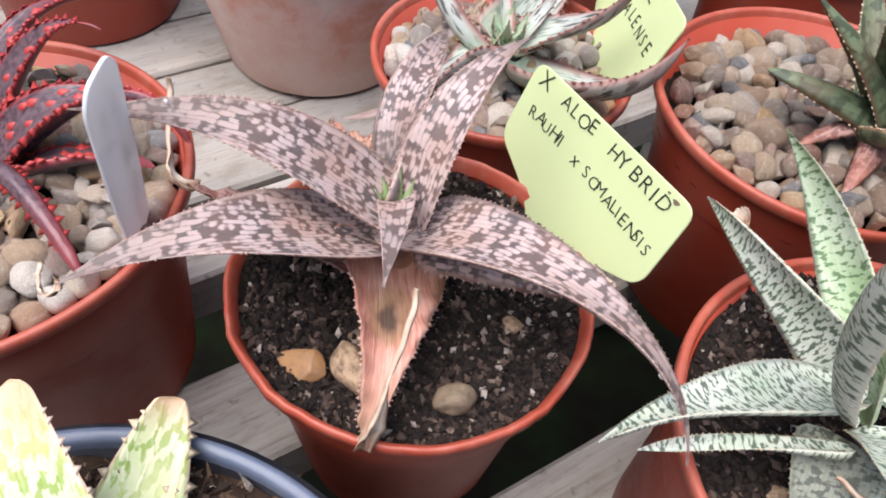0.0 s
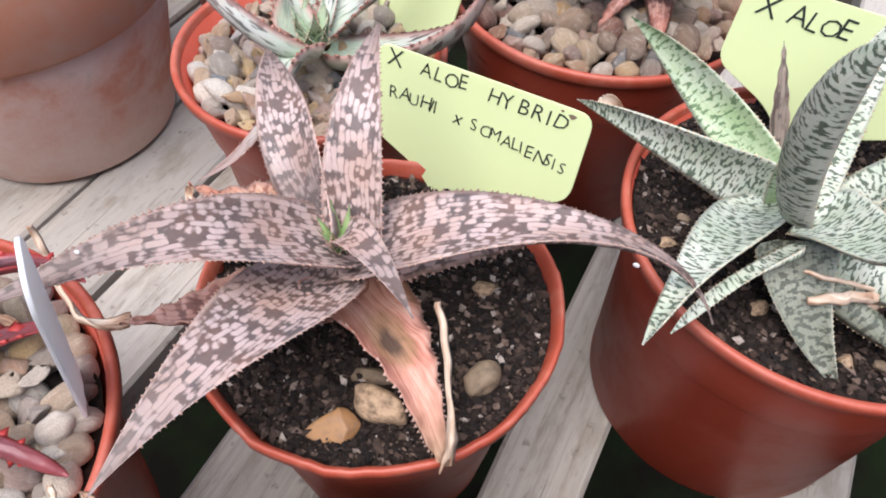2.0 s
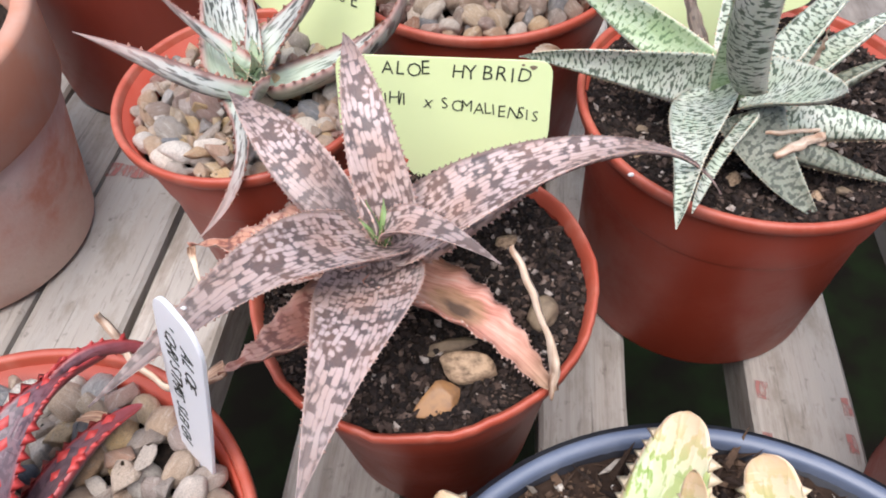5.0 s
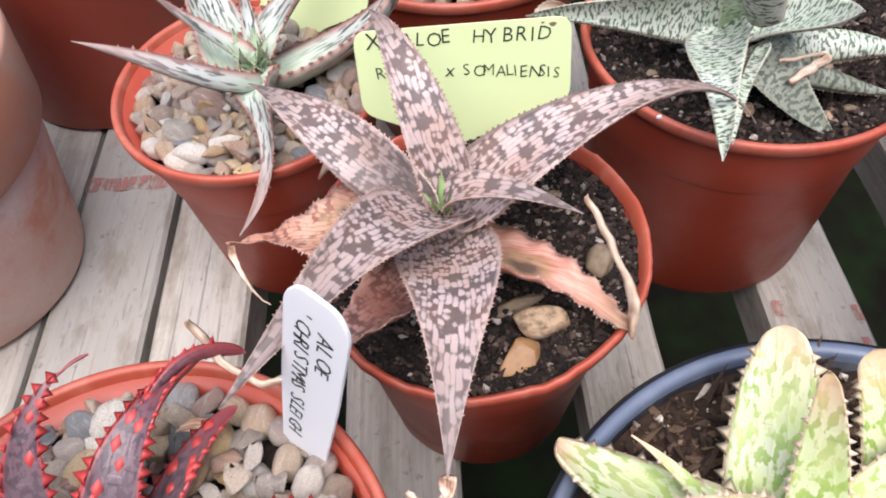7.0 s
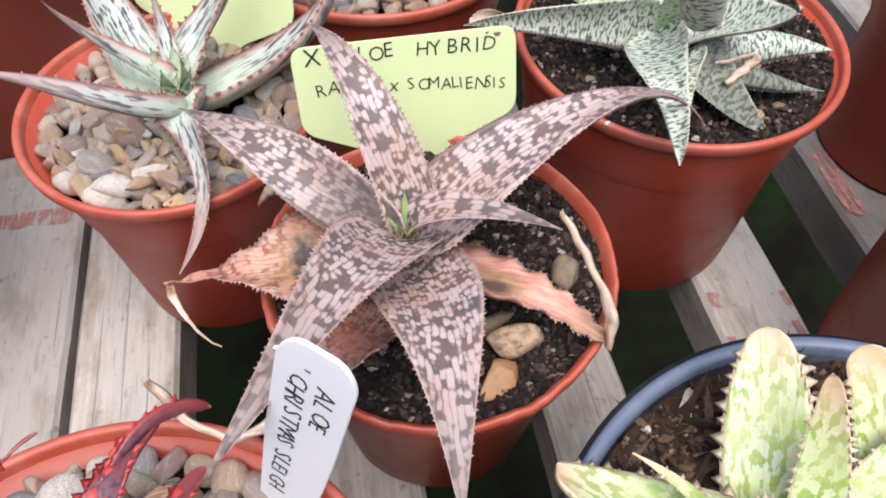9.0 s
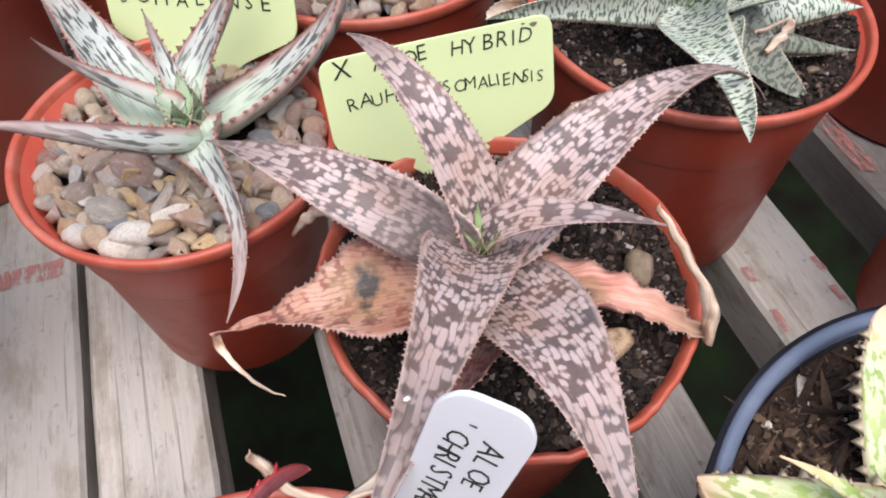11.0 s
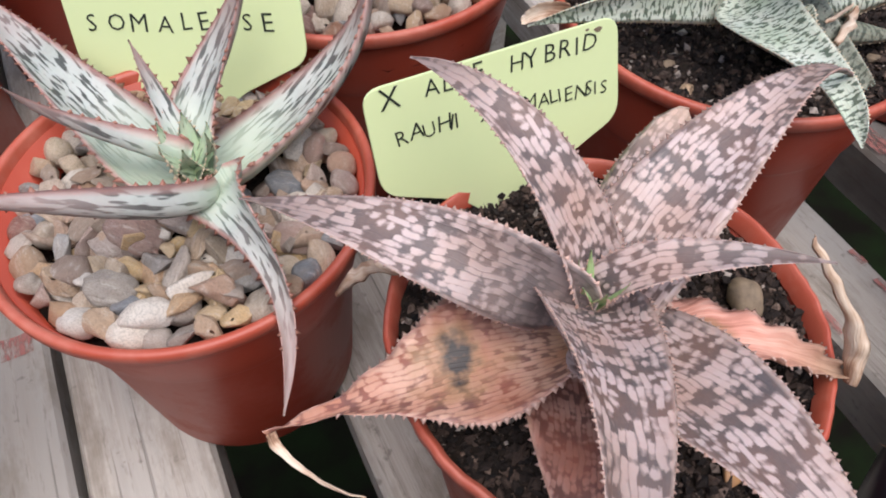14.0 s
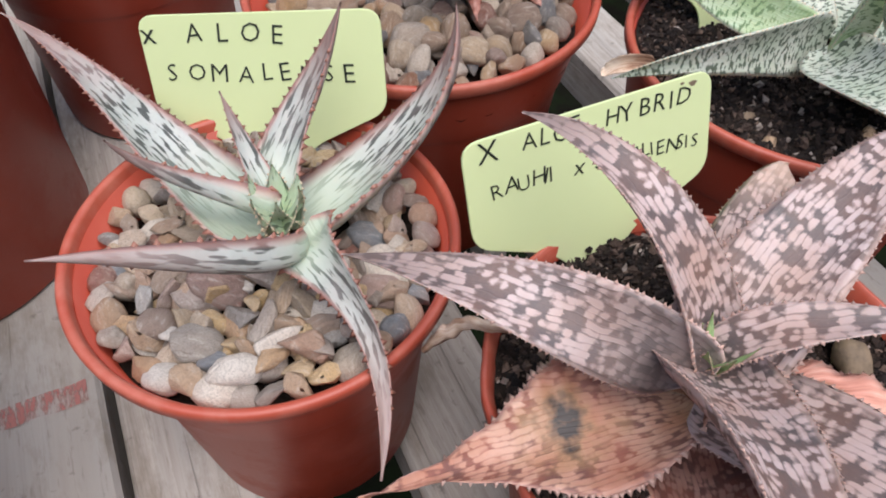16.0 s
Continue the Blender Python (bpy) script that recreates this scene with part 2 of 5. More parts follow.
        col = k.mix(k.math("MULTIPLY", k.band(r, 1.7, 0.8), 0.75), col, (0.33, 0.19, 0.09))
        col = k.mix(k.math("MULTIPLY", k.band(r, 1.05, 0.4), 0.95), col, (0.02, 0.019, 0.02))
    k.bsdf.inputs["Subsurface Weight"].default_value = 0.06
    k.bsdf.inputs["Subsurface Scale"].default_value = 0.002
    hgt = k.math("SUBTRACT", k.math("MULTIPLY", fine, 0.4), k.math("MULTIPLY", line, 0.5))
    return k.done(col, hgt, 0.35, 0.0004)


def dry_material(name, stops, black=0.0, tip=None):
    """A dried leaf: fine fibres along the blade, brown to straw."""
    k = Nodes(name, 0.75)
    uv = k.n.new("ShaderNodeUVMap")
    uv.uv_map = "blade"
    fib = k.noise(k.scale(uv.outputs[0], 60, 1100, 1), 1, 4, 0.65)
    big = k.noise(k.scale(uv.outputs[0], 55, 110, 1), 1, 3, 0.6)
    col = k.ramp(k.math("ADD", k.math("MULTIPLY", fib, 0.45), k.math("MULTIPLY", big, 0.55)), stops)
    if tip:
        share = k.n.new("ShaderNodeUVMap")
        share.uv_map = "share"
        sep = k.n.new("ShaderNodeSeparateXYZ")
        k.l.new(share.outputs[0], sep.inputs[0])
        col = k.mix(k.math("MULTIPLY", k.band(sep.outputs[0], 0.42, 0.85), 0.8), col, k.mix(fib, (0.14, 0.085, 0.05), tip))
    if black:
        share = k.n.new("ShaderNodeUVMap")
        share.uv_map = "share"
        sep = k.n.new("ShaderNodeSeparateXYZ")
        k.l.new(share.outputs[0], sep.inputs[0])
        du = k.math("MULTIPLY", k.math("SUBTRACT", sep.outputs[0], 0.27), 8.0)
        dv = k.math("MULTIPLY", k.math("SUBTRACT", sep.outputs[1], -0.1), 2.6)
        r = k.math("SQRT", k.math("ADD", k.math("MULTIPLY", du, du), k.math("MULTIPLY", dv, dv)))
        r = k.math("ADD", r, k.math("MULTIPLY", k.math("SUBTRACT", big, 0.5), 2.4))
        col = k.mix(k.math("MULTIPLY", k.band(r, 1.5, 0.9), 0.7), col, (0.28, 0.17, 0.08))
        col = k.mix(k.math("MULTIPLY", k.band(r, 0.85, 0.45), black), col, (0.018, 0.017, 0.018))
    return k.done(col, fib, 0.7, 0.0007)


def plain(name, color, rough=0.5, var=0.15, scale=120, color2=None, shine=0.5):
    k = Nodes(name, rough)
    k.bsdf.inputs["Specular IOR Level"].default_value = shine
    n = k.noise(k.tc.outputs["Object"], scale, 4, 0.6)
    c2 = color2 or tuple(c * 0.55 for c in color)
    return k.done(k.mix(k.math("MULTIPLY", k.band(n, 0.4, 0.75), min(1.0, var * 2)), color, c2), n, 0.15, 0.0005)


def terracotta_material():
    k = Nodes("old_terracotta", 0.9)
    o = k.tc.outputs["Object"]
    n1, n2 = k.noise(o, 26, 5, 0.6), k.noise(o, 300, 4, 0.65)
    col = k.ramp(n1, [(0.36, (0.56, 0.26, 0.18)), (0.47, (0.62, 0.4, 0.335)), (0.62, (0.66, 0.51, 0.45))])
    sep = k.n.new("ShaderNodeSeparateXYZ")
    k.l.new(o, sep.inputs[0])
    bloom = k.band(k.noise(k.scale(o, 34, 34, 90), 1, 5, 0.7), 0.5, 0.7)
    col = k.mix(k.math("MULTIPLY", bloom, 0.3), col, (0.62, 0.48, 0.42))
    moss = k.band(k.noise(o, 55, 5, 0.7), 0.6, 0.74)
    col = k.mix(k.math("MULTIPLY", moss, 0.3), col, (0.24, 0.2, 0.13))
    return k.done(col, n2, 0.3, 0.0008)


RED_POT = plastic("terracotta_red_plastic", (0.335, 0.046, 0.022), (0.40, 0.10, 0.064), 0.42, 0.22)
RED_RIM = plastic("scuffed_red_plastic_rim", (0.37, 0.068, 0.038), (0.52, 0.22, 0.16), 0.45, 0.5)
BLUE_RIM = plastic("slate_blue_plastic", (0.095, 0.115, 0.165), (0.2, 0.22, 0.27), 0.35, 0.4)
BLACK_POT = plastic("black_plastic", (0.012, 0.012, 0.016), (0.06, 0.06, 0.065), 0.35, 0.4)
WOOD = wood_material()
DARKER_WOOD = wood_material("darker_brown_wood", 0.32)
SOIL = soil_material()
SOIL_BED = plain("damp_dark_compost", (0.012, 0.009, 0.0075), 0.95, 0.5, 500, (0.035, 0.024, 0.018), 0.15)
BARK_BED = plain("damp_brown_compost", (0.035, 0.021, 0.014), 0.95, 0.5, 400, (0.014, 0.009, 0.007), 0.15)
BARK = soil_material("fibrous_brown_compost", ((0.018, 0.011, 0.008), (0.075, 0.043, 0.027), (0.17, 0.105, 0.065), (0.33, 0.24, 0.165), (0.62, 0.56, 0.48)))
PEBBLE = pebble_material()
BROWN_PEBBLE = pebble_material("brown_river_pebble", 0.5)
TERRA = terracotta_material()
TERRA_RIM = plain("orange_terracotta", (0.46, 0.195, 0.12), 0.85, 0.45, 45, (0.44, 0.28, 0.22))
PINK = dict(rows=0.00140, lines=0.68, dash=190, line_at=0.345, cells=True, patches=(380, 280), dark2=(0.13, 0.075, 0.06), tip_tint=(0.11, 0.078, 0.068), tip_from=0.6, edge=(0.52, 0.38, 0.34), tint=0.42, tint_color=(0.3, 0.15, 0.1))
PINK_LEAF = leaf_material("mottled_pink_brown_leaf", (0.53, 0.41, 0.385), (0.49, 0.345, 0.295), (0.072, 0.058, 0.058), 0.011, **PINK)
PINK_LEAF_BROWN_TIP = leaf_material("mottled_pink_leaf_with_brown_tip", (0.53, 0.41, 0.385), (0.49, 0.345, 0.295), (0.072, 0.058, 0.058), 0.011, **dict(PINK, tip_tint=(0.085, 0.055, 0.045), tip_from=0.48, edge=(0.42, 0.3, 0.26)))
CRISP_LEAF = leaf_material("crisp_brown_edged_leaf", (0.56, 0.41, 0.37), (0.5, 0.33, 0.28), (0.1, 0.07, 0.062), 0.02, rows=0.0013, dash=190, lines=0.6, cells=True, patches=(330, 230), edge=(0.6, 0.45, 0.36), edge_width=0.12, tint=0.25, tint_color=(0.4, 0.22, 0.15), tip_tint=(0.6, 0.42, 0.32), tip_from=0.62)
PINK_LEAF_WORN = leaf_material("mottled_pink_leaf_with_scuffed_base", (0.52, 0.405, 0.38), (0.47, 0.335, 0.29), (0.072, 0.058, 0.058), 0.0, base_tint=(0.13, 0.105, 0.1), base_to=0.42, **PINK)
RUST_BLACK = leaf_material("rusty_dead_leaf_with_black_blotch", (0.55, 0.33, 0.24), (0.42, 0.17, 0.105), (0.14, 0.06, 0.05), 0.05, rows=0.0012, dash=200, lines=0.6, cells=True, patches=(260, 150), edge=(0.55, 0.3, 0.24), tint=0.75, tint_color=(0.36, 0.12, 0.07), blotch=True, dark2=(0.26, 0.085, 0.055))
UNDER_LEAF = leaf_material("dull_rusty_mottled_leaf", (0.47, 0.27, 0.22), (0.34, 0.15, 0.11), (0.12, 0.06, 0.055), 0.02, rows=0.0012, dash=240, lines=0.5, cells=True, patches=(250, 105), edge=(0.5, 0.27, 0.2), tint=0.7, tint_color=(0.32, 0.11, 0.07), dark2=(0.26, 0.085, 0.055))
GREY_LEAF = leaf_material("pale_grey_streaked_leaf", (0.46, 0.47, 0.425), (0.34, 0.36, 0.32), (0.022, 0.026, 0.022), 0.036, rows=0.0012, dash=140, lines=0.0, cells="dark", tip_tint=(0.27, 0.18, 0.16), tip_from=0.5, edge_width=0.24, base_tint=(0.44, 0.51, 0.39), edge=(0.36, 0.2, 0.17), tint=0.4, tint_color=(0.42, 0.34, 0.32), patches=(150, 200), share_of_patch=0.5)
PALE_LEAF = leaf_material("pale_green_speckled_leaf", (0.60, 0.62, 0.53), (0.46, 0.52, 0.40), (0.06, 0.085, 0.055), 0.03, rows=0.0012, dash=420, lines=0.0, edge=(0.6, 0.62, 0.52), patches=(1050, 420), share_of_patch=0.9)
PALE_GREEN_LEAF = leaf_material("fresh_green_speckled_leaf", (0.56, 0.62, 0.47), (0.38, 0.50, 0.27), (0.10, 0.17, 0.075), 0.05, rows=0.0012, dash=420, lines=0.0, base_tint=(0.36, 0.48, 0.25), edge=(0.58, 0.6, 0.48), patches=(820, 430), share_of_patch=0.9)
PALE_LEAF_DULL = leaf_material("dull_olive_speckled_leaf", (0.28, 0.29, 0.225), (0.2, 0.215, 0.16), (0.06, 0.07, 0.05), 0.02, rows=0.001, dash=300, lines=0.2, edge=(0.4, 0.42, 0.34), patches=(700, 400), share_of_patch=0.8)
CREAM_LEAF = leaf_material("cream_and_lime_leaf", (0.62, 0.62, 0.44), (0.5, 0.57, 0.27), (0.22, 0.33, 0.055), 0.025, rows=0.0035, dash=110, lines=0.0, rough=0.4, edge=(0.66, 0.48, 0.34), tint=0.5, tint_color=(0.66, 0.52, 0.38), patches=(260, 520), share_of_patch=1.0, dark2=(0.42, 0.5, 0.16), tip_tint=(0.62, 0.4, 0.25), tip_from=0.6)
DARK_RED_LEAF = leaf_material("maroon_bumpy_leaf", (0.15, 0.085, 0.095), (0.11, 0.068, 0.083), (0.06, 0.036, 0.045), 0.015, rows=0.003, dash=90, lines=0.0, edge=(0.36, 0.05, 0.05), tip_tint=(0.25, 0.05, 0.055), tip_from=0.6, rough=0.38, tint=0.45, tint_color=(0.2, 0.15, 0.155), patches=(420, 700), share_of_patch=1.0, edge_width=0.25)
GREEN_LEAF = leaf_material("dark_green_leaf", (0.16, 0.2, 0.11), (0.11, 0.14, 0.07), (0.05, 0.065, 0.035), 0.02, rows=0.0016, dash=120, lines=0.2, edge=(0.3, 0.18, 0.11), tint=0.55, tint_color=(0.2, 0.11, 0.07), patches=(300, 200))
WITHERED_LEAF = leaf_material("withered_grey_brown_leaf", (0.24, 0.19, 0.15), (0.17, 0.13, 0.1), (0.07, 0.05, 0.04), 0.02, rows=0.001, dash=150, lines=0.4, edge=(0.3, 0.24, 0.18))
HEART_LEAF = leaf_material("pale_green_heart_leaf", (0.42, 0.5, 0.34), (0.32, 0.43, 0.24), (0.06, 0.09, 0.05), 0.05, rows=0.001, dash=150, lines=0.0, patches=(160, 700), share_of_patch=1.0, edge=(0.5, 0.5, 0.38))
YOUNG_LEAF = leaf_material("young_green_leaf", (0.32, 0.44, 0.2), (0.22, 0.36, 0.12), (0.1, 0.15, 0.06), 0.03, rows=0.001, dash=150, lines=0.2, edge=(0.4, 0.25, 0.2))
RUST_DRY = dry_material("rusty_dead_leaf", [(0.3, (0.17, 0.06, 0.035)), (0.45, (0.40, 0.155, 0.095)), (0.58, (0.52, 0.26, 0.17)), (0.74, (0.62, 0.42, 0.3))], 0.0)
PINK_DRY = dry_material("salmon_dead_leaf", [(0.32, (0.15, 0.06, 0.04)), (0.42, (0.42, 0.17, 0.12)), (0.5, (0.59, 0.27, 0.205)), (0.6, (0.63, 0.38, 0.3)), (0.74, (0.7, 0.54, 0.44))], 0.75, (0.50, 0.36, 0.24))
STRAW_DRY = dry_material("straw_dry_leaf_end", [(0.38, (0.16, 0.08, 0.05)), (0.45, (0.42, 0.25, 0.16)), (0.52, (0.6, 0.44, 0.32)), (0.62, (0.75, 0.64, 0.52))], 0.0)
TOOTH = plain("pinkish_tooth", (0.52, 0.33, 0.27), 0.5, 0.3, 900)
RED_TOOTH = plain("bright_red_tooth", (0.45, 0.045, 0.04), 0.5, 0.3, 500, (0.28, 0.025, 0.028))
BROWN_TOOTH = plain("brown_tooth", (0.3, 0.13, 0.09), 0.5, 0.3, 900)
PEACH_TOOTH = plain("peach_tooth", (0.68, 0.5, 0.38), 0.5, 0.1, 900)
CREAM_TOOTH = plain("cream_tooth", (0.7, 0.56, 0.38), 0.5, 0.3, 900)
def card_material(name, color, color2, glow):
    """Thin plastic: some light comes through from behind."""
    k = Nodes(name, 0.45)
    n = k.noise(k.tc.outputs["Object"], 40, 4, 0.6)
    col = k.mix(k.math("MULTIPLY", k.band(n, 0.4, 0.75), 0.5), color, color2)
    m = k.done(col, k.noise(k.tc.outputs["Object"], 600, 2), 0.05, 0.0002)
    tr = k.n.new("ShaderNodeBsdfTranslucent")
    k.l.new(col, tr.inputs[0])
    mx = k.n.new("ShaderNodeMixShader")
    mx.inputs[0].default_value = glow
    k.l.new(k.bsdf.outputs[0], mx.inputs[1])
    k.l.new(tr.outputs[0], mx.inputs[2])
    k.l.new(mx.outputs[0], k.n["Material Output"].inputs["Surface"])
    return m


LIME_CARD = card_material("lime_plastic_label", (0.75, 0.83, 0.46), (0.72, 0.81, 0.43), 0.25)
CARD_EDGE = plain("pale_label_edge", (0.8, 0.82, 0.6), 0.5, 0.1, 100)
WHITE_CARD = card_material("white_plastic_label", (0.93, 0.935, 0.945), (0.9, 0.905, 0.925), 0.35)
INK = plain("black_pen_ink", (0.012, 0.018, 0.012), 0.5, 0.05, 900)
def worn_paint():
    k = Nodes("faded_red_paint", 0.85)
    o = k.tc.outputs["Object"]
    n = k.noise(k.scale(o, 500, 120, 500), 1, 5, 0.7)
    m = k.done(k.mix(n, (0.38, 0.1, 0.09), (0.42, 0.2, 0.17)))
    k.l.new(k.math("MULTIPLY", k.band(n, 0.4, 0.56), 0.78), k.bsdf.inputs["Alpha"])
    return m


RED_PAINT = worn_paint()
LICHEN = plain("white_fluff", (0.7, 0.68, 0.66), 0.9, 0.2, 900)
OCHRE_STONE = plain("ochre_flint", (0.34, 0.175, 0.07), 0.5, 0.5, 2.5, (0.2, 0.11, 0.06))
BROWN_STONE = plain("pitted_brown_stone", (0.42, 0.29, 0.185), 0.75, 0.5, 3.6, (0.07, 0.042, 0.026), 0.3)
GREY_STONE = plain("grey_brown_stone", (0.2, 0.145, 0.095), 0.7, 0.5, 1.6, (0.08, 0.058, 0.042), 0.3)
LIGHT_BLOCKER = plain("dark_light_blocker", (0.10, 0.085, 0.07), 0.85, 0.4, 12, (0.06, 0.05, 0.04))
# near-black: the shade below the slats is put into this ground colour
SHADED_EARTH = plain("mossy_ground_darkened_as_shade", (0.008, 0.0072, 0.006), 0.95, 0.5, 9, (0.010, 0.019, 0.0075), 0.0)


# ---- building helpers ----
def mesh_object(name, verts, faces, mat, parent=None, smooth=True, label=""):
    me = bpy.data.meshes.new(name)
    me.from_pydata([tuple(map(float, v)) for v in verts], [], faces)
    me.materials.append(mat)
    me.polygons.foreach_set("use_smooth", [smooth] * len(me.polygons))
    me.update()
    ob = new(name, me)
    if parent:
        ob.parent = parent
    if label:
        ob["label"] = label
    return ob


def thing(name, place, label, category, group="", kind=""):
    ob = new(name)
    ob.empty_display_size = 0.01
    ob.location = place
    return tagged(ob, label, category, group, kind)


def lathe(profile, steps=96, wobble=None):
    """Vertices and faces of a closed profile of (r, z) turned round z."""
    verts, faces, n = [], [], len(profile)
    for i in range(steps):
        a = 2 * math.pi * i / steps
        for r, z in profile:
            dr, dz = wobble(a, r, z) if wobble else (0, 0)
            verts.append(((r + dr) * math.cos(a), (r + dr) * math.sin(a), z + dz))
    for i in range(steps):
        j = (i + 1) % steps
        for p in range(n - 1):
            faces.append((i * n + p, j * n + p, j * n + p + 1, i * n + p + 1))
    return verts, faces


def red_pot(x, y, top, rim, base, label, ragged=0.0, lean=(0, 0)):
    """Plastic nursery pot: rolled lip, collar with a step, tapered body, floor."""
    pot = thing("plant_pot", (x, y, 0), label, "plant pot", "red plastic pots on the bench")
    pot.rotation_euler = (radians(lean[0]), radians(lean[1]), 0)
    h, t = top, 0.0014
    step = h - 0.030
    rs = rim - 0.0035 - (rim - base) * 0.30
    body = [(0.0, 0.003), (base - 0.003, 0.003), (base - 0.001, 0.0), (base, 0.0015), (rs - 0.0012, step - 0.002), (rs - 0.0002, step), (rs + 0.0004, step + 0.0015), (rim - 0.0030, h - 0.0050)]
    inside = [(rim - 0.0036, h - 0.003), (rs - t, step), (base - t, 0.006), (0.0, 0.006)]

    def wob(a, r, z):
        return 0.0005 * ragged * math.sin(3 * a + 1) * (z / h) + 0.0007 * ragged * noise.noise((math.cos(a) * 4, math.sin(a) * 4, z * 30)), 0
    v, f = lathe(body + [(rim - 0.0030, h - 0.0040)] + inside, 96, wob)
    mesh_object("body", v, f, RED_POT, pot)
    if ragged:
        rim -= 0.0014
    lip = [(rim - 0.0034, h - 0.0050), (rim - 0.0008, h - 0.0048), (rim - 0.0002, h - 0.0042), (rim, h - 0.0012), (rim - 0.0004, h - 0.0003), (rim - 0.0011, h), (rim - 0.0022 + 0.0008 * ragged, h - 0.0002), (rim - 0.0028 + 0.0005 * ragged, h - 0.0010), (rim - 0.0034, h - 0.0050)]

    def wob2(a, r, z):
        d, _ = wob(a, r, z)
        return d + 0.0004 * ragged * noise.noise((math.cos(a) * 14, math.sin(a) * 14, 3)), 0.0007 * ragged * noise.noise((math.cos(a) * 11, math.sin(a) * 11, 9))
    v, f = lathe(lip, 160, wob2)
    mesh_object("rim", v, f, RED_RIM, pot)
    return pot


def soil(x, y, z, r, seed, grains=1700, dome=0.0, mat=None, bed=None, coarse=1.0, fibre=1.8):
    """A rough bed of compost: an uneven disc and loose crumbs, all one heap."""
    rng = random.Random(seed)
    verts, faces = [(0, 0, dome)], []
    rings, steps = 60, 170

    def height(px, py):
        p = (px * 90 + seed, py * 90, seed)
        return 0.0022 * noise.noise(p) + 0.0018 * noise.noise((px * 230, py * 230, seed)) + 0.0016 * noise.noise((px * 560, py * 560, seed)) + dome * (1 - (math.hypot(px, py) / r) ** 2)
    for i in range(1, rings + 1):
        for j in range(steps):
            a = 2 * math.pi * j / steps
            px, py = r * i / rings * math.cos(a), r * i / rings * math.sin(a)
            verts.append((px, py, height(px, py)))
    for j in range(steps):
        faces.append((0, 1 + j, 1 + (j + 1) % steps))
    for i in range(rings - 1):
        for j in range(steps):
            a, b = 1 + i * steps + j, 1 + i * steps + (j + 1) % steps
            faces.append((a, a + steps, b + steps, b))
    flat = len(faces)
    for _ in range(grains):
        a, q = rng.uniform(0, 6.283), r * math.sqrt(rng.random()) * 0.99
        s = rng.choice((0.0003, 0.0004, 0.0005, 0.0006, 0.0008, 0.0011, 0.0016)) * coarse
        px, py = q * math.cos(a), q * math.sin(a)
        cz = height(px, py) + s * 0.4
        o = len(verts)
        turn = Matrix.Rotation(rng.uniform(0, 6.28), 3, Vector((rng.gauss(0, 1), rng.gauss(0, 1), rng.gauss(0, 1))).normalized())
        stretch = rng.choice((1.0, 1.0, 1.2, 1.5, fibre))
        for d in ((1, 0, 0), (0, 1, 0), (-1, 0, 0), (0, -1, 0), (0, 0, 1), (0, 0, -1)):
            p = turn @ Vector((d[0] * s * stretch * rng.uniform(0.7, 1.3), d[1] * s * rng.uniform(0.6, 1.1), d[2] * s * rng.uniform(0.5, 1.0)))
            verts.append((px + p.x, py + p.y, cz + p.z))
        for i in range(4):
            faces += [(o + i, o + (i + 1) % 4, o + 4), (o + (i + 1) % 4, o + i, o + 5)]
    ob = mesh_object("potting_soil", verts, faces, mat or SOIL, None, False)
    ob.data.materials.append(bed or SOIL_BED)
    ob.data.polygons.foreach_set("material_index", [1] * flat + [0] * (len(faces) - flat))
    ob.data.polygons.foreach_set("use_smooth", [True] * flat + [False] * (len(faces) - flat))
    ob.location = (x, y, z)
    return tagged(ob, "dark crumbly potting compost with pale grit, filling a pot", "soil", "", "stuff")


def stone_mesh(name, seed, detail=3, angular=0.0, flat=0.7):
    """A pebble: a lumpy ball with worn flats, sharper where angular is high."""
    rng = random.Random(seed)
    bm = bmesh.new()
    bmesh.ops.create_icosphere(bm, subdivisions=detail, radius=1.0)
    sx, sy, sz = 1.0, rng.uniform(0.68, 0.95), rng.uniform(flat - 0.15, flat + 0.12)
    planes = [(Vector((rng.gauss(0, 1), rng.gauss(0, 1), rng.gauss(0, 1))).normalized(), rng.uniform(0.36, 0.66) if angular > 0.5 else rng.uniform(0.62, 0.85)) for _ in range(11 if angular > 0.5 else 6)]
    for v in bm.verts:
        p = v.co.copy()
        p *= 1 + 0.16 * noise.noise(p * 1.3 + Vector((seed, 0, 0))) + 0.05 * noise.noise(p * 3.1 + Vector((0, seed, 0)))
        for n, d in planes:
            e = p.dot(n) - d
            if e > 0:
                p -= n * e * (0.25 + 0.75 * angular)
        v.co = (p.x * sx, p.y * sy, p.z * sz)
    for f in bm.faces:
        f.smooth = True
    if angular > 0.5:
        for ed in bm.edges:
            if len(ed.link_faces) == 2 and ed.calc_face_angle() > 0.42:
                ed.smooth = False
    me = bpy.data.meshes.new(name)
    bm.to_mesh(me)
    bm.free()
    return me


PEBBLE_MESHES = [stone_mesh("pebble", s, 3, 1.0 if s % 2 else 0.45, 0.84) for s in range(14)]
for me in PEBBLE_MESHES:
    me.materials.append(PEBBLE)

BROWN_MESHES = [me.copy() for me in PEBBLE_MESHES]
for me in BROWN_MESHES:
    me.materials.clear()
    me.materials.append(BROWN_PEBBLE)


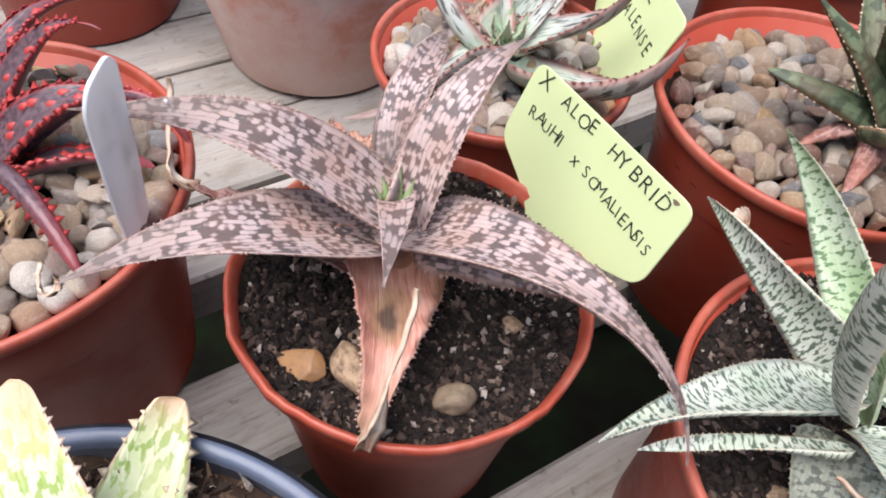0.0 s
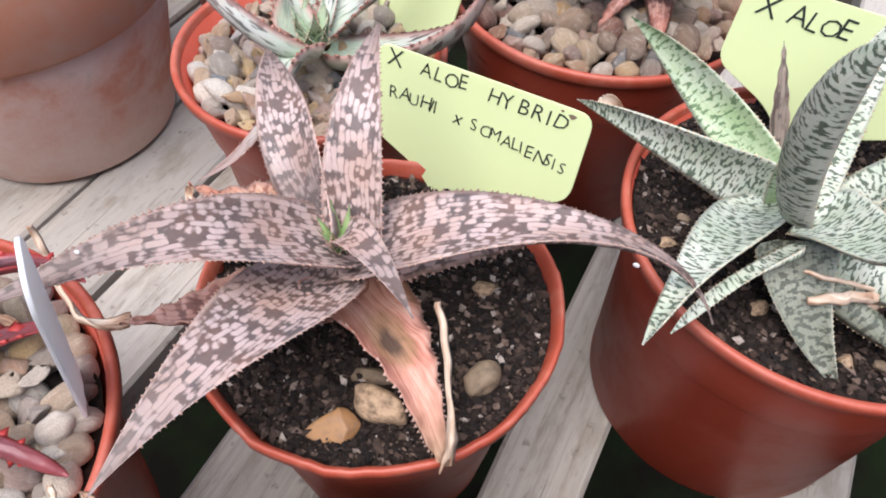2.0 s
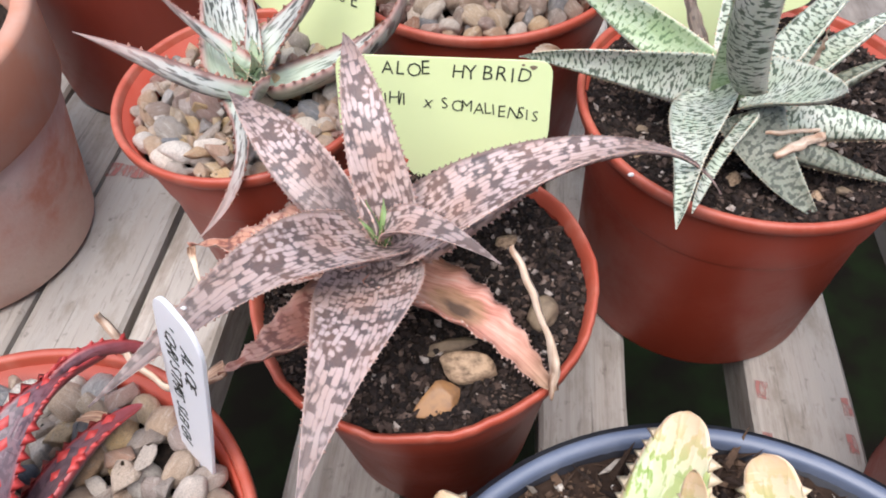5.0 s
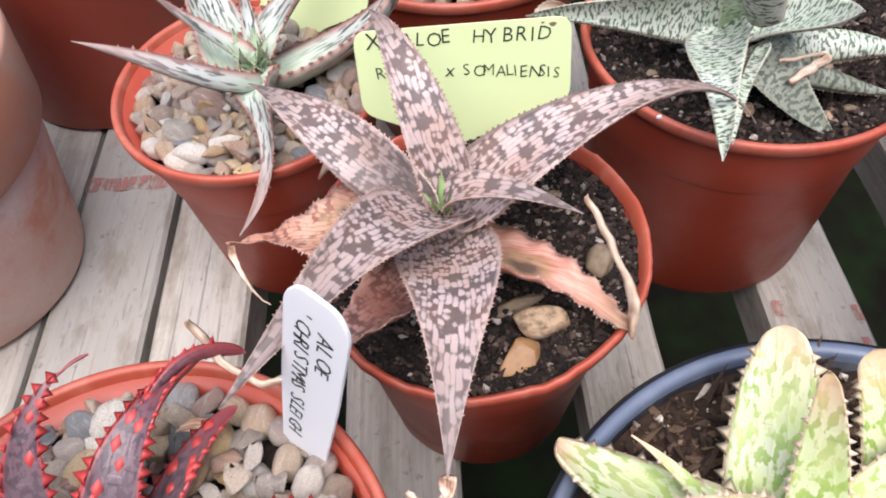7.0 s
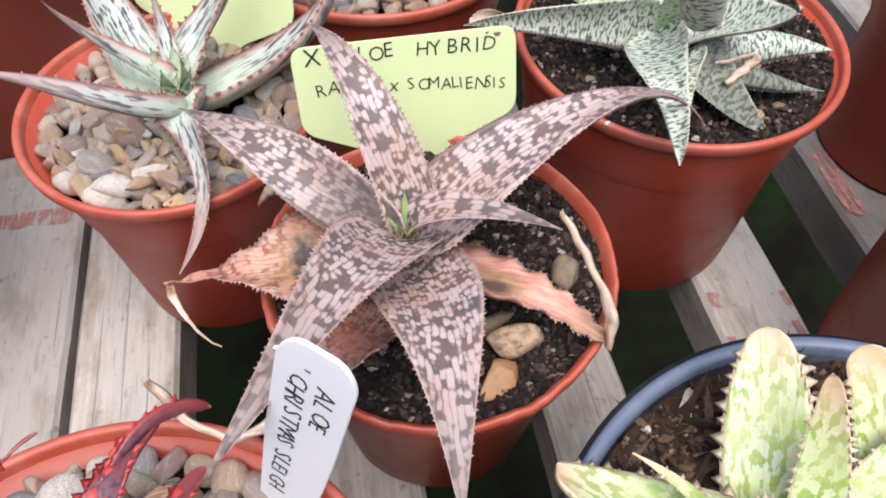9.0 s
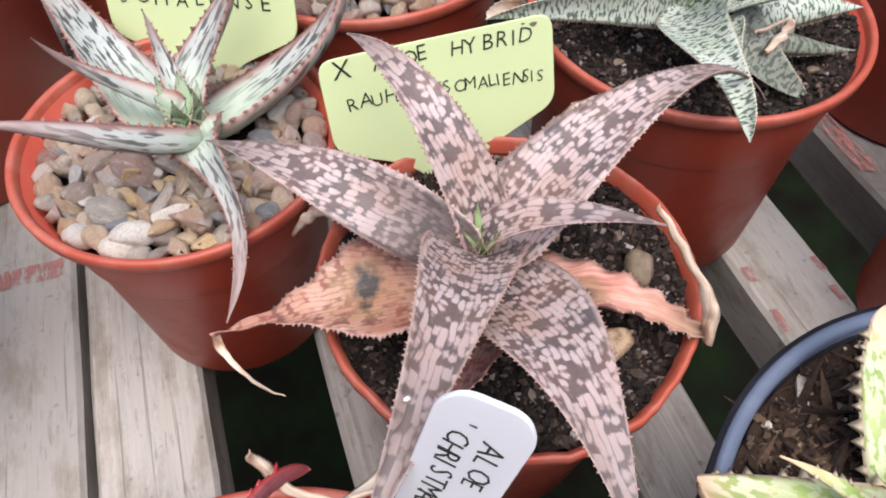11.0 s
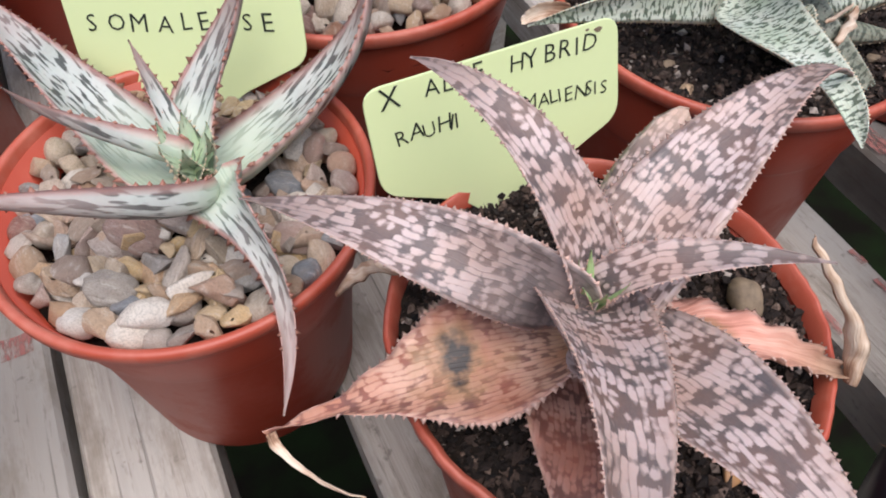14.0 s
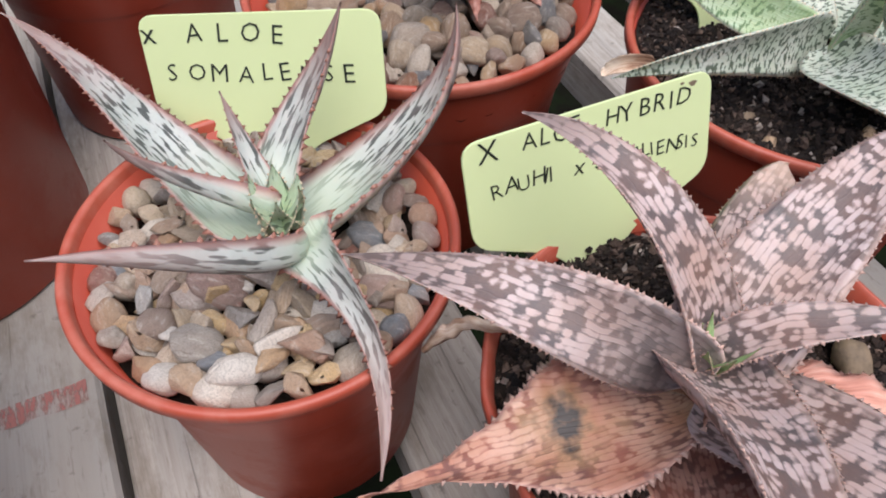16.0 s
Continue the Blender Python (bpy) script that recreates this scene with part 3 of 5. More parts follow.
def gravel(x, y, z, r, seed, spacing, size, label, hole=None, layers=2, round_only=False):
    """A layer of pebbles inside a pot's rim, each one an object of its own."""
    rng = random.Random(seed)
    bed = thing("gravel_layer", (x, y, z), label, "gravel", "pebble top dressings")
    spots = [(r - 0.0052, 2 * math.pi * q / int(5.6 * r / spacing)) for q in range(int(5.6 * r / spacing))]
    for ring, turn in spots:
        s = size * rng.uniform(0.4, 0.55)
        ob = new("pebble", (BROWN_MESHES if round_only else PEBBLE_MESHES)[rng.randrange(14)])
        ob.parent = bed
        ob.location = ((ring - 0.4 * s) * math.cos(turn), (ring - 0.4 * s) * math.sin(turn), rng.uniform(-0.1, 0.2) * size)
        ob.rotation_euler = (rng.uniform(-0.9, 0.9), rng.uniform(-0.9, 0.9), rng.uniform(0, 6.283))
        ob.scale = (s, s * rng.uniform(0.85, 1.1), s * rng.uniform(0.8, 1.1))
    for layer in range(layers):
        gap = spacing
        nrow = int(2 * r / (gap * 0.87)) + 2
        for i in range(nrow):
            for j in range(nrow):
                px = (j + 0.5 * (i % 2) + 0.3 * layer) * gap - r - gap / 2 + rng.uniform(-0.27, 0.27) * gap
                py = i * gap * 0.87 - r + 0.4 * layer * gap + rng.uniform(-0.27, 0.27) * gap
                if hole and layer and math.hypot(px - hole[0], py - hole[1]) < hole[2]:
                    continue
                s = size * math.exp(max(-0.4, min(0.22, rng.gauss(0, 0.2)))) * 0.5
                if math.hypot(px, py) > r - 0.0065 - s * 0.8:
                    continue
                me = (BROWN_MESHES if round_only else PEBBLE_MESHES)[rng.choice((1, 3, 5, 7, 9, 11, 13, 1, 3, 5, 0, 2, 4, 6)) if not round_only else rng.choice((0, 2, 4, 6, 8, 10, 12, 1, 3, 5))]
                ob = new("pebble", me)
                ob.parent = bed
                ob.location = (px, py, layer * size * 0.34 - size * 0.2 + rng.uniform(-0.1, 0.16) * size + noise.noise((px * 40, py * 40, seed)) * size * 0.3)
                ob.rotation_euler = (rng.uniform(-0.9, 0.9), rng.uniform(-0.9, 0.9), rng.uniform(0, 6.283))
                ob.scale = (s * rng.uniform(1.0, 1.3), s * rng.uniform(0.9, 1.15), s * rng.uniform(0.8, 1.1))
    return bed


def bezier(points, u):
    d = len(points) - 1
    out = Vector((0, 0, 0))
    for i, p in enumerate(points):
        out += Vector(p) * (math.comb(d, i) * u**i * (1 - u) ** (d - i))
    return out


def leaf(plant, spine, half, mat, cup=0.28, thick=0.0032, tooth=0.0, tooth_mat=None, tooth_gap=0.0022, waves=0.0, name="leaf", label="", segs=44, flip=1, tooth_from=0.06, twist=0.0, bumps=0):
    """A fleshy blade. spine: Bezier control points in mm from base to tip; half: control vectors from the midline to one margin.
    The upper face is hollowed by cup, the lower one bulges; small teeth stand along both margins."""
    inv = Vector(plant.location)
    sp = [Vector(p) / 1000 - inv for p in spine]
    hf = [Vector(p) / 1000 for p in half]
    while len(hf) < len(sp):
        hf.append(Vector((0, 0, 0)))
    across = 10
    verts, faces, blade, share = [], [], [], []
    length, prev, rims, frames = 0.0, None, [], []
    for i in range(segs + 1):
        u = i / segs
        c, h = bezier(sp, u), bezier(hf, u)
        t = (bezier(sp, min(1, u + 0.01)) - bezier(sp, max(0, u - 0.01))).normalized()
        h -= t * h.dot(t)
        q = min(1.0, u / 0.09)
        w = max(h.length * (0.4 + 0.6 * math.sqrt(1 - (1 - q) ** 2)), 0.00025)
        if hf[-1].length > 1e-5 and u > 0.9:
            w = max(w * math.sqrt(max(0.0, 1 - ((u - 0.9) / 0.1) ** 2)), 0.00025)
        s = h.normalized() if h.length > 1e-6 else frames[-1][1]
        nrm = s.cross(t).normalized() * flip
        if twist:
            q = Matrix.Rotation(twist * u, 3, t)
            s, nrm = q @ s, q @ nrm
        frames.append((c, s, nrm, t, w))
        if prev is not None:
            length += (c - prev).length
        prev = c
        hollow = cup if isinstance(cup, float) else cup[0] + (cup[1] - cup[0]) * u
        th = thick * min(1.0, 0.25 + w / 0.006) * (1 - 0.75 * u * u)
        ring_t, ring_b = [], []
        for j in range(across + 1):
            v = 2 * j / across - 1
            wav = waves * math.sin(u * 46 + 3 * (v > 0)) * abs(v) ** 2 * (0.3 + u)
            p = c + s * (w * v * (1 - 0.28 * max(0.0, hollow - 0.5))) - nrm * (hollow * w * (1 - v * v)) + nrm * wav
            ring_t.append((p, v))
            ring_b.append((p - nrm * (th * (1 - v * v) ** 0.6), v))
        o = len(verts)
        for p, v in ring_t + ring_b[1:-1]:
            verts.append(p)
            blade.append((length, w * v + 0.05))
            share.append((u, v))
        rims.append((o, len(ring_t) + across - 1))
    n = 2 * across
    for i in range(segs):
        a, b = i * n, (i + 1) * n
        for j in range(across):
            faces.append((a + j, b + j, b + j + 1, a + j + 1))
        low = lambda k, j: k + (0 if j == 0 else across if j == across else across + j)  # noqa: E731
        for j in range(across):
            faces.append((low(a, j), low(a, j + 1), low(b, j + 1), low(b, j)))
    e = segs * n
    faces.append(tuple(e + j for j in range(across + 1)) + tuple(e + across + j for j in range(across - 1, 0, -1)))
    faces.append(tuple(reversed(tuple(range(across + 1)) + tuple(across + j for j in range(across - 1, 0, -1)))))
    if flip < 0:
        faces = [tuple(reversed(f)) for f in faces]
    ob = mesh_object(name, verts, faces, mat, plant, True, label)
    for layer, data in (("blade", blade), ("share", share)):
        uv = ob.data.uv_layers.new(name=layer)
        flat = []
        for loop in ob.data.loops:
            flat += data[loop.vertex_index]
        uv.data.foreach_set("uv", flat)
    if tooth:
        rng = random.Random(len(verts) + int(1e5 * abs(sp[-1].x)))
        tv, tf = [], []
        count = int(length / tooth_gap)
        for k in range(count):
            u = tooth_from + (0.88 - tooth_from) * (k + rng.uniform(-0.25, 0.25)) / max(count, 1)
            x = min(segs - 1, max(0, int(u * segs)))
            fr = u * segs - x
            (c0, s0, n0, t0, w0), (c1, s1, n1, t1, w1) = frames[x], frames[x + 1]
            for g in (-1, 1):
                p = (c0 + s0 * w0 * g).lerp(c1 + s1 * w1 * g, fr)
                z = tooth * rng.uniform(0.6, 1.25) * (1 - 0.5 * u)
                wav = waves * math.sin(u * 46 + 3 * (g > 0)) * (0.3 + u)
                p = p + n0 * wav
                o = len(tv)
                tv += [p - t0 * z * 0.85 - s0 * g * z * 0.3, p + t0 * z * 0.85 - s0 * g * z * 0.3, p + n0 * z * 0.35 - s0 * g * z * 0.2, p - n0 * z * 0.3 - s0 * g * z * 0.2, p + s0 * g * z + t0 * z * 0.35 + n0 * z * 0.15]
                tf += [(o, o + 2, o + 4), (o + 2, o + 1, o + 4), (o + 1, o + 3, o + 4), (o + 3, o, o + 4)]
        for _ in range(bumps):
            u, v = rng.uniform(0.03, 0.9), rng.uniform(-0.75, 0.75)
            c0, s0, n0, t0, w0 = frames[int(u * segs)]
            z = tooth * rng.uniform(0.35, 0.6)
            p = c0 + s0 * (w0 * v) - n0 * ((cup if isinstance(cup, float) else cup[0]) * w0 * (1 - v * v))
            o = len(tv)
            tv += [p - t0 * z * 1.6, p + s0 * z, p + t0 * z * 1.6, p - s0 * z, p + n0 * z * 1.1]
            tf += [(o, o + 1, o + 4), (o + 1, o + 2, o + 4), (o + 2, o + 3, o + 4), (o + 3, o, o + 4)]
        mesh_object("margin_teeth", tv, tf, tooth_mat or TOOTH, ob, True)
    return ob


def strip(plant, points, radius, mat, name="dry_tip", label="", flat=0.22, steps=56):
    """A thin dried twist along a smooth curve; points in mm."""
    inv = Vector(plant.location)
    sp = [Vector(p) / 1000 - inv for p in points]
    verts, faces, blade, share = [], [], [], []
    ref = Vector((0.3, 0.2, 1))
    for i in range(steps + 1):
        u = i / steps
        f = u * (len(sp) - 1)
        k = min(int(f), len(sp) - 2)
        p0, p1, p2, p3 = sp[max(k - 1, 0)], sp[k], sp[k + 1], sp[min(k + 2, len(sp) - 1)]
        q = f - k
        c = 0.5 * ((2 * p1) + (p2 - p0) * q + (2 * p0 - 5 * p1 + 4 * p2 - p3) * q * q + (3 * p1 - p0 - 3 * p2 + p3) * q**3)
        t = ((p2 - p0) * (1 - q) + (p3 - p1) * q).normalized()
        s = t.cross(ref).normalized()
        n = s.cross(t)
        rot = Matrix.Rotation(2.5 * u, 3, t)
        s, n = rot @ s, rot @ n
        r = radius * (1 - 0.75 * u) * (1 + 0.12 * math.sin(9 * u) + 0.3 * noise.noise((u * 5, radius * 9000, points[0][0])))
        c = c + Vector((noise.noise((u * 9, 1, points[0][0])), noise.noise((u * 9, 5, points[0][0])), noise.noise((u * 9, 9, points[0][0])))) * (radius * 0.25)
        for j in range(8):
            a = 2 * math.pi * j / 8
            verts.append(c + s * (r * math.cos(a)) + n * (r * flat * math.sin(a) + 0.35 * r * math.cos(2 * a)))
            blade.append((u * 0.05, 0.05 + r * math.cos(a)))
            share.append((u, math.cos(a)))
    for i in range(steps):
        for j in range(8):
            faces.append((i * 8 + j, i * 8 + (j + 1) % 8, i * 8 + 8 + (j + 1) % 8, i * 8 + 8 + j))
    faces.append(tuple(steps * 8 + j for j in range(8)))
    faces.append(tuple(reversed(range(8))))
    ob = mesh_object(name, verts, faces, mat, plant, True, label)
    for layer, data in (("blade", blade), ("share", share)):
        uv = ob.data.uv_layers.new(name=layer)
        flatuv = []
        for loop in ob.data.loops:
            flatuv += data[loop.vertex_index]
        uv.data.foreach_set("uv", flatuv)
    return ob


def card(outline, thick, frame_matrix, mat, name, label, category, group=""):
    """A flat plastic label from an outline in its own plane (x across, z up)."""
    n = len(outline)
    verts = [(x, -thick / 2, z) for x, z in outline] + [(x, thick / 2, z) for x, z in outline]
    faces = [tuple(range(n)), tuple(reversed(range(n, 2 * n)))] + [(i, i + n, (i + 1) % n + n, (i + 1) % n) for i in range(n)]
    holder = new(name)
    holder.empty_display_size = 0.01
    holder.matrix_world = frame_matrix
    tagged(holder, label, category, group)
    ob = mesh_object("card", verts, faces, mat, holder, False)
    mod = ob.modifiers.new("edge", "BEVEL")
    mod.width, mod.segments, mod.limit_method = 0.00025, 2, "ANGLE"
    return holder


def rounded(corners, r, steps=5):
    """Corner points (x, z) with their corners rounded by r."""
    out = []
    n = len(corners)
    for i in range(n):
        a, b, c = Vector(corners[i - 1]), Vector(corners[i]), Vector(corners[(i + 1) % n])
        rr = min(r, (a - b).length * 0.45, (c - b).length * 0.45)
        p, q = b + (a - b).normalized() * rr, b + (c - b).normalized() * rr
        for k in range(steps + 1):
            w = k / steps
            out.append(tuple((1 - w) ** 2 * p + 2 * w * (1 - w) * b + w * w * q))
    return out


def write(text, parent, x, z, size, slant=0.0, turn=0.0, thick=-0.00006, squeeze=1.0, off=-0.0006, name="writing"):
    cu = bpy.data.curves.new(name, "FONT")
    cu.body, cu.size, cu.shear, cu.offset = text, size, slant, thick
    cu.extrude = 0.00006
    cu.resolution_u = 2
    tmp = new("tmp", cu)
    dg = bpy.context.evaluated_depsgraph_get()
    me = bpy.data.meshes.new_from_object(tmp.evaluated_get(dg))
    bpy.data.objects.remove(tmp)
    me.materials.clear()
    me.materials.append(INK)
    ob = new(name, me)
    ob.parent = parent
    ob.matrix_basis = Matrix.Translation((x, off, z)) @ Matrix.Rotation(radians(turn), 4, "Y") @ Matrix.Rotation(radians(90), 4, "X") @ Matrix.Diagonal((squeeze, 1, 1, 1))
    return ob


def plane_pose(origin, right, up):
    """A pose whose x runs along right, and z near up."""
    x = Vector(right).normalized()
    z = Vector(up)
    z = (z - x * z.dot(x)).normalized()
    y = z.cross(x)
    m = Matrix((x, y, z)).transposed().to_4x4()
    m.translation = origin
    return m


# ---- ground and bench ----
def slab(name, size, z, mat):
    ob = mesh_object(name, [(-size, -size, z), (size, -size, z), (size, size, z), (-size, size, z)], [(0, 1, 2, 3)], mat, None, False)
    return ob


ground = slab("ground", 400, -0.78, SHADED_EARTH)
# unseen walls, added to cut low sky light so pot sides stay darker
for wall, (wx, wy, sx, sy) in {"wall_north": (0, 1.45, 2.9, 0.1), "wall_south": (0, -1.45, 2.9, 0.1), "wall_east": (1.4, 0, 0.1, 2.8), "wall_west": (-1.4, 0, 0.1, 2.8)}.items():
    bm = bmesh.new()
    bmesh.ops.create_cube(bm, size=1.0, matrix=Matrix.LocRotScale((wx, wy, 0.06), None, (sx, sy, 1.68)))
    me = bpy.data.meshes.new(wall)
    bm.to_mesh(me)
    bm.free()
    me.materials.append(LIGHT_BLOCKER)
    tagged(new(wall, me), "plain dark unseen wall added to block low side light", "wall", "", "structure")
tagged(ground, "mossy earth painted near-black for the shade under the bench", "ground", "", "structure")

bench = thing("slatted_bench", (0, 0, 0), "weathered grey wooden slatted bench carrying potted aloes", "bench")


def plank(x0, x1, y0, y1, seed, top=0.0, mat=WOOD):
    rng = random.Random(seed)
    t, ny, nx = 0.028, 60, 8
    verts, faces = [], []
    for k in range(ny + 1):
        y = y0 + (y1 - y0) * k / ny
        e0 = x0 + 0.0007 * noise.noise((seed, y * 25, 0))
        e1 = x1 + 0.0007 * noise.noise((seed, y * 25, 5))
        row = [(e0, -t), (e0, -0.0025)]
        for j in range(nx + 1):
            q = j / nx
            xx = e0 + 0.0018 + (e1 - e0 - 0.0036) * q
            row.append((xx, -0.0006 + 0.0005 * noise.noise((xx * 120, y * 12, seed))))
        row += [(e1, -0.0025), (e1, -t)]
        verts += [(x, y, z + top) for x, z in row]
    n = nx + 5
    for k in range(ny):
        for j in range(n - 1):
            a = k * n + j
            faces.append((a, a + 1, a + n + 1, a + n))
        faces.append((k * n + n - 1, k * n, (k + 1) * n, (k + 1) * n + n - 1))
    faces.append(tuple(range(n)))
    faces.append(tuple(reversed(range(ny * n, ny * n + n))))
    faces = [tuple(reversed(f)) for f in faces]
    return mesh_object("plank", verts, faces, mat, bench, False, "" if mat is WOOD else "darker brown plank")


PLANKS = [(-0.345, -0.299), (-0.296, -0.249), (-0.246, -0.1985), (-0.1955, -0.1475), (-0.1440, -0.1020), (-0.0560, -0.0110), (0.0410, 0.0765), (0.1260, 0.1660), (0.2140, 0.2620), (0.300, 0.345), (-0.396, -0.349)]
for i, (a, b) in enumerate(PLANKS):
    # planks beyond x = 0.2 get the darker brown wood
    plank(a, b, -0.55, 0.75, i + 3, -0.0004 * (i % 3), DARKER_WOOD if a > 0.2 else WOOD)
for yy in (-0.46, 0.60):
    bm = bmesh.new()
    bmesh.ops.create_cube(bm, size=1.0, matrix=Matrix.LocRotScale((-0.025, yy, -0.0570), None, (0.75, 0.045, 0.056)))
    bmesh.ops.bevel(bm, geom=bm.edges[:], offset=0.002, segments=1)
    me = bpy.data.meshes.new("cross_rail")
    bm.to_mesh(me)
    bm.free()
    me.materials.append(WOOD)
    ob = new("cross_rail", me)
    ob.parent = bench
for xx in (-0.32, 0.32):
    for yy in (-0.46, 0.60):
        bm = bmesh.new()
        bmesh.ops.create_cube(bm, size=1.0, matrix=Matrix.LocRotScale((xx, yy, -0.43), None, (0.045, 0.045, 0.70)))
        bmesh.ops.bevel(bm, geom=bm.edges[:], offset=0.002, segments=1)
        me = bpy.data.meshes.new("leg")
        bm.to_mesh(me)
        bm.free()
        me.materials.append(WOOD)
        ob = new("leg", me)
        ob.parent = bench


def paint_mark(x0, x1, y0, y1, seed):
    """A worn brush mark lying on a plank, ragged at the ends."""
    n = 26
    verts, faces = [], []
    for i in range(n + 1):
        x = x0 + (x1 - x0) * i / n
        w = (y1 - y0) * 0.5 * (0.85 + 0.2 * noise.noise((x * 90, seed, 0)))
        c = (y0 + y1) / 2 + 0.002 * noise.noise((x * 60, seed, 7))
        verts += [(x, c - w, 0.0003), (x, c + w, 0.0003)]
    for i in range(n):
        faces.append((2 * i, 2 * i + 2, 2 * i + 3, 2 * i + 1))
    return mesh_object("paint_mark", verts, faces, RED_PAINT, bench, True, "faded red paint stroke")


paint_mark(-0.1945, -0.152, 0.118, 0.129, 1)
paint_mark(0.1280, 0.1330, 0.016, 0.026, 2)
paint_mark(0.1275, 0.1312, -0.010, 0.004, 3)
paint_mark(0.1605, 0.1640, 0.012, 0.021, 4)
paint_mark(0.1590, 0.1625, -0.004, 0.006, 5)
paint_mark(0.2160, 0.2260, 0.050, 0.100, 6)

# ---- pots ----
red_pot(0.0, 0.0, 0.096, 0.0535, 0.037, "terracotta-red plastic pot with a chipped rim holding a brown aloe", 1.0)
red_pot(-0.0790, 0.0840, 0.0955, 0.0515, 0.0375, "terracotta-red plastic pot topped with pebbles")
red_pot(0.1072, 0.0829, 0.1015, 0.0615, 0.052, "large terracotta-red plastic pot of dark compost")
red_pot(0.0051, 0.1701, 0.1029, 0.0637, 0.047, "terracotta-red plastic pot filled with round pebbles")
red_pot(-0.0876, -0.1015, 0.1019, 0.0653, 0.048, "terracotta-red plastic pot with pebbles and a maroon aloe")
red_pot(-0.197, 0.225, 0.150, 0.074, 0.060, "tall empty-looking terracotta-red plastic pot")
red_pot(0.2700, 0.0960, 0.098, 0.056, 0.044, "dusty terracotta-red plastic pot at the bench's edge")
red_pot(0.2020, -0.0300, 0.100, 0.058, 0.045, "terracotta-red plastic pot behind a blue-rimmed pot")
soil(0.0, 0.0, 0.0901, 0.0490, 1, 8500, -0.0038)
soil(0.1072, 0.0829, 0.0965, 0.0571, 2, 8500, -0.004)
soil(-0.0790, 0.0840, 0.080, 0.0460, 3, 300)
soil(0.0051, 0.1701, 0.086, 0.0580, 4, 300)
soil(-0.0876, -0.1015, 0.0925, 0.0590, 5, 300)
soil(-0.197, 0.225, 0.130, 0.0660, 6, 300)
red_pot(-0.0920, 0.2920, 0.100, 0.057, 0.045, "terracotta-red plastic pot standing behind a labelled pot")
soil(-0.0920, 0.2920, 0.090, 0.0510, 15, 300)
red_pot(-0.334, -0.032, 0.110, 0.060, 0.050, "dark shaded terracotta-red plastic pot behind a clay pot")
soil(-0.334, -0.032, 0.100, 0.0530, 16, 300)
soil(0.2700, 0.0960, 0.088, 0.0500, 7, 300)
soil(0.2020, -0.0300, 0.088, 0.0520, 10, 300)
gravel(-0.0790, 0.0840, 0.0880, 0.0498, 21, 0.0068, 0.0104, "mixed beige and grey angular pebbles covering a pot's soil", (0.020, 0.005, 0.012))
gravel(0.0051, 0.1701, 0.0950, 0.0592, 12, 0.0090, 0.0108, "smooth rounded brown and grey pebbles covering a pot's soil", None, 2, True)
gravel(-0.0876, -0.1015, 0.0960, 0.0625, 13, 0.0074, 0.0102, "beige and grey pebbles covering a pot's soil")


def blue_pot(x, y, top, rim, base):
    pot = thing("plant_pot", (x, y, 0), "black plastic pot with a slate-blue rim holding a cream aloe", "plant pot")
    h = top
    v, f = lathe([(0, 0.003), (base - 0.002, 0.0), (base, 0.002), (rim - 0.0042, h - 0.030), (rim + 0.0005, h - 0.0014), (rim - 0.0042, h - 0.0020), (base - 0.003, 0.006), (0, 0.006)])
    mesh_object("body", v, f, BLACK_POT, pot)
    v, f = lathe([(rim - 0.0042, h - 0.0024), (rim - 0.0012, h - 0.0022), (rim - 0.0006, h - 0.0014), (rim - 0.0010, h - 0.0002), (rim - 0.0020, h), (rim - 0.0036, h - 0.0003), (rim - 0.0044, h - 0.0012), (rim - 0.0048, h - 0.0070)], 128)
    mesh_object("rim", v, f, BLUE_RIM, pot, True, "slate-blue rim")
    return pot


blue_pot(0.0755, -0.1193, 0.1004, 0.0766, 0.055)
soil(0.0755, -0.1193, 0.0948, 0.0712, 8, 8500, 0.004, BARK, BARK_BED, 1.0, 6.0)


def terracotta_pot(x, y):
    pot = thing("terracotta_pot", (x, y, 0), "large old clay pot, orange rim over a stained pinkish body", "plant pot")
    v, f = lathe([(0, 0.004), (0.050, 0.0), (0.0535, 0.003), (0.0690, 0.078), (0.0690, 0.084), (0.060, 0.084), (0.048, 0.010), (0, 0.010)])
    mesh_object("body", v, f, TERRA, pot)
    v, f = lathe([(0.0655, 0.0775), (0.0715, 0.078), (0.0725, 0.080), (0.0765, 0.113), (0.0755, 0.1155), (0.069, 0.1155), (0.0675, 0.112), (0.063, 0.080)])
    mesh_object("rim", v, f, TERRA_RIM, pot, True, "thick orange clay rim")
    return pot


terracotta_pot(-0.238, 0.074)
soil(-0.238, 0.074, 0.098, 0.0645, 9, 300)

# ---- the brown hybrid aloe ----
hybrid = thing("aloe_plant", (-0.009, -0.003, 0.090), "pinkish-brown mottled aloe with drooping and dead leaves in a red pot", "plant")
leaf(hybrid, [(-5.4, -2, 110.1), (-11.5, 7, 141.5), (-17.7, 27.2, 153.1), (-26.8, 50.3, 143.9)], [(7.7, 1.3, 0.7), (8.6, 3.4, -1.2), (3.4, 3.4, 2.4)], PINK_LEAF, 0.25, 0.0034, 0.0008, TOOTH, 0.0021)
leaf(hybrid, [(-9.6, -0.5, 110.7), (15.4, 6.2, 134.2), (44.7, 17.2, 141.3), (69.3, 23.9, 138.9), (82.7, 16.9, 119)], [(2.7, -13.4, 0.2), (5.4, -12.1, -1.2), (1.8, -4.6, 3.2), (-1.6, -1.3, 0.6)], PINK_LEAF_BROWN_TIP, 0.25, 0.0034, 0.0008, TOOTH, 0.0021)
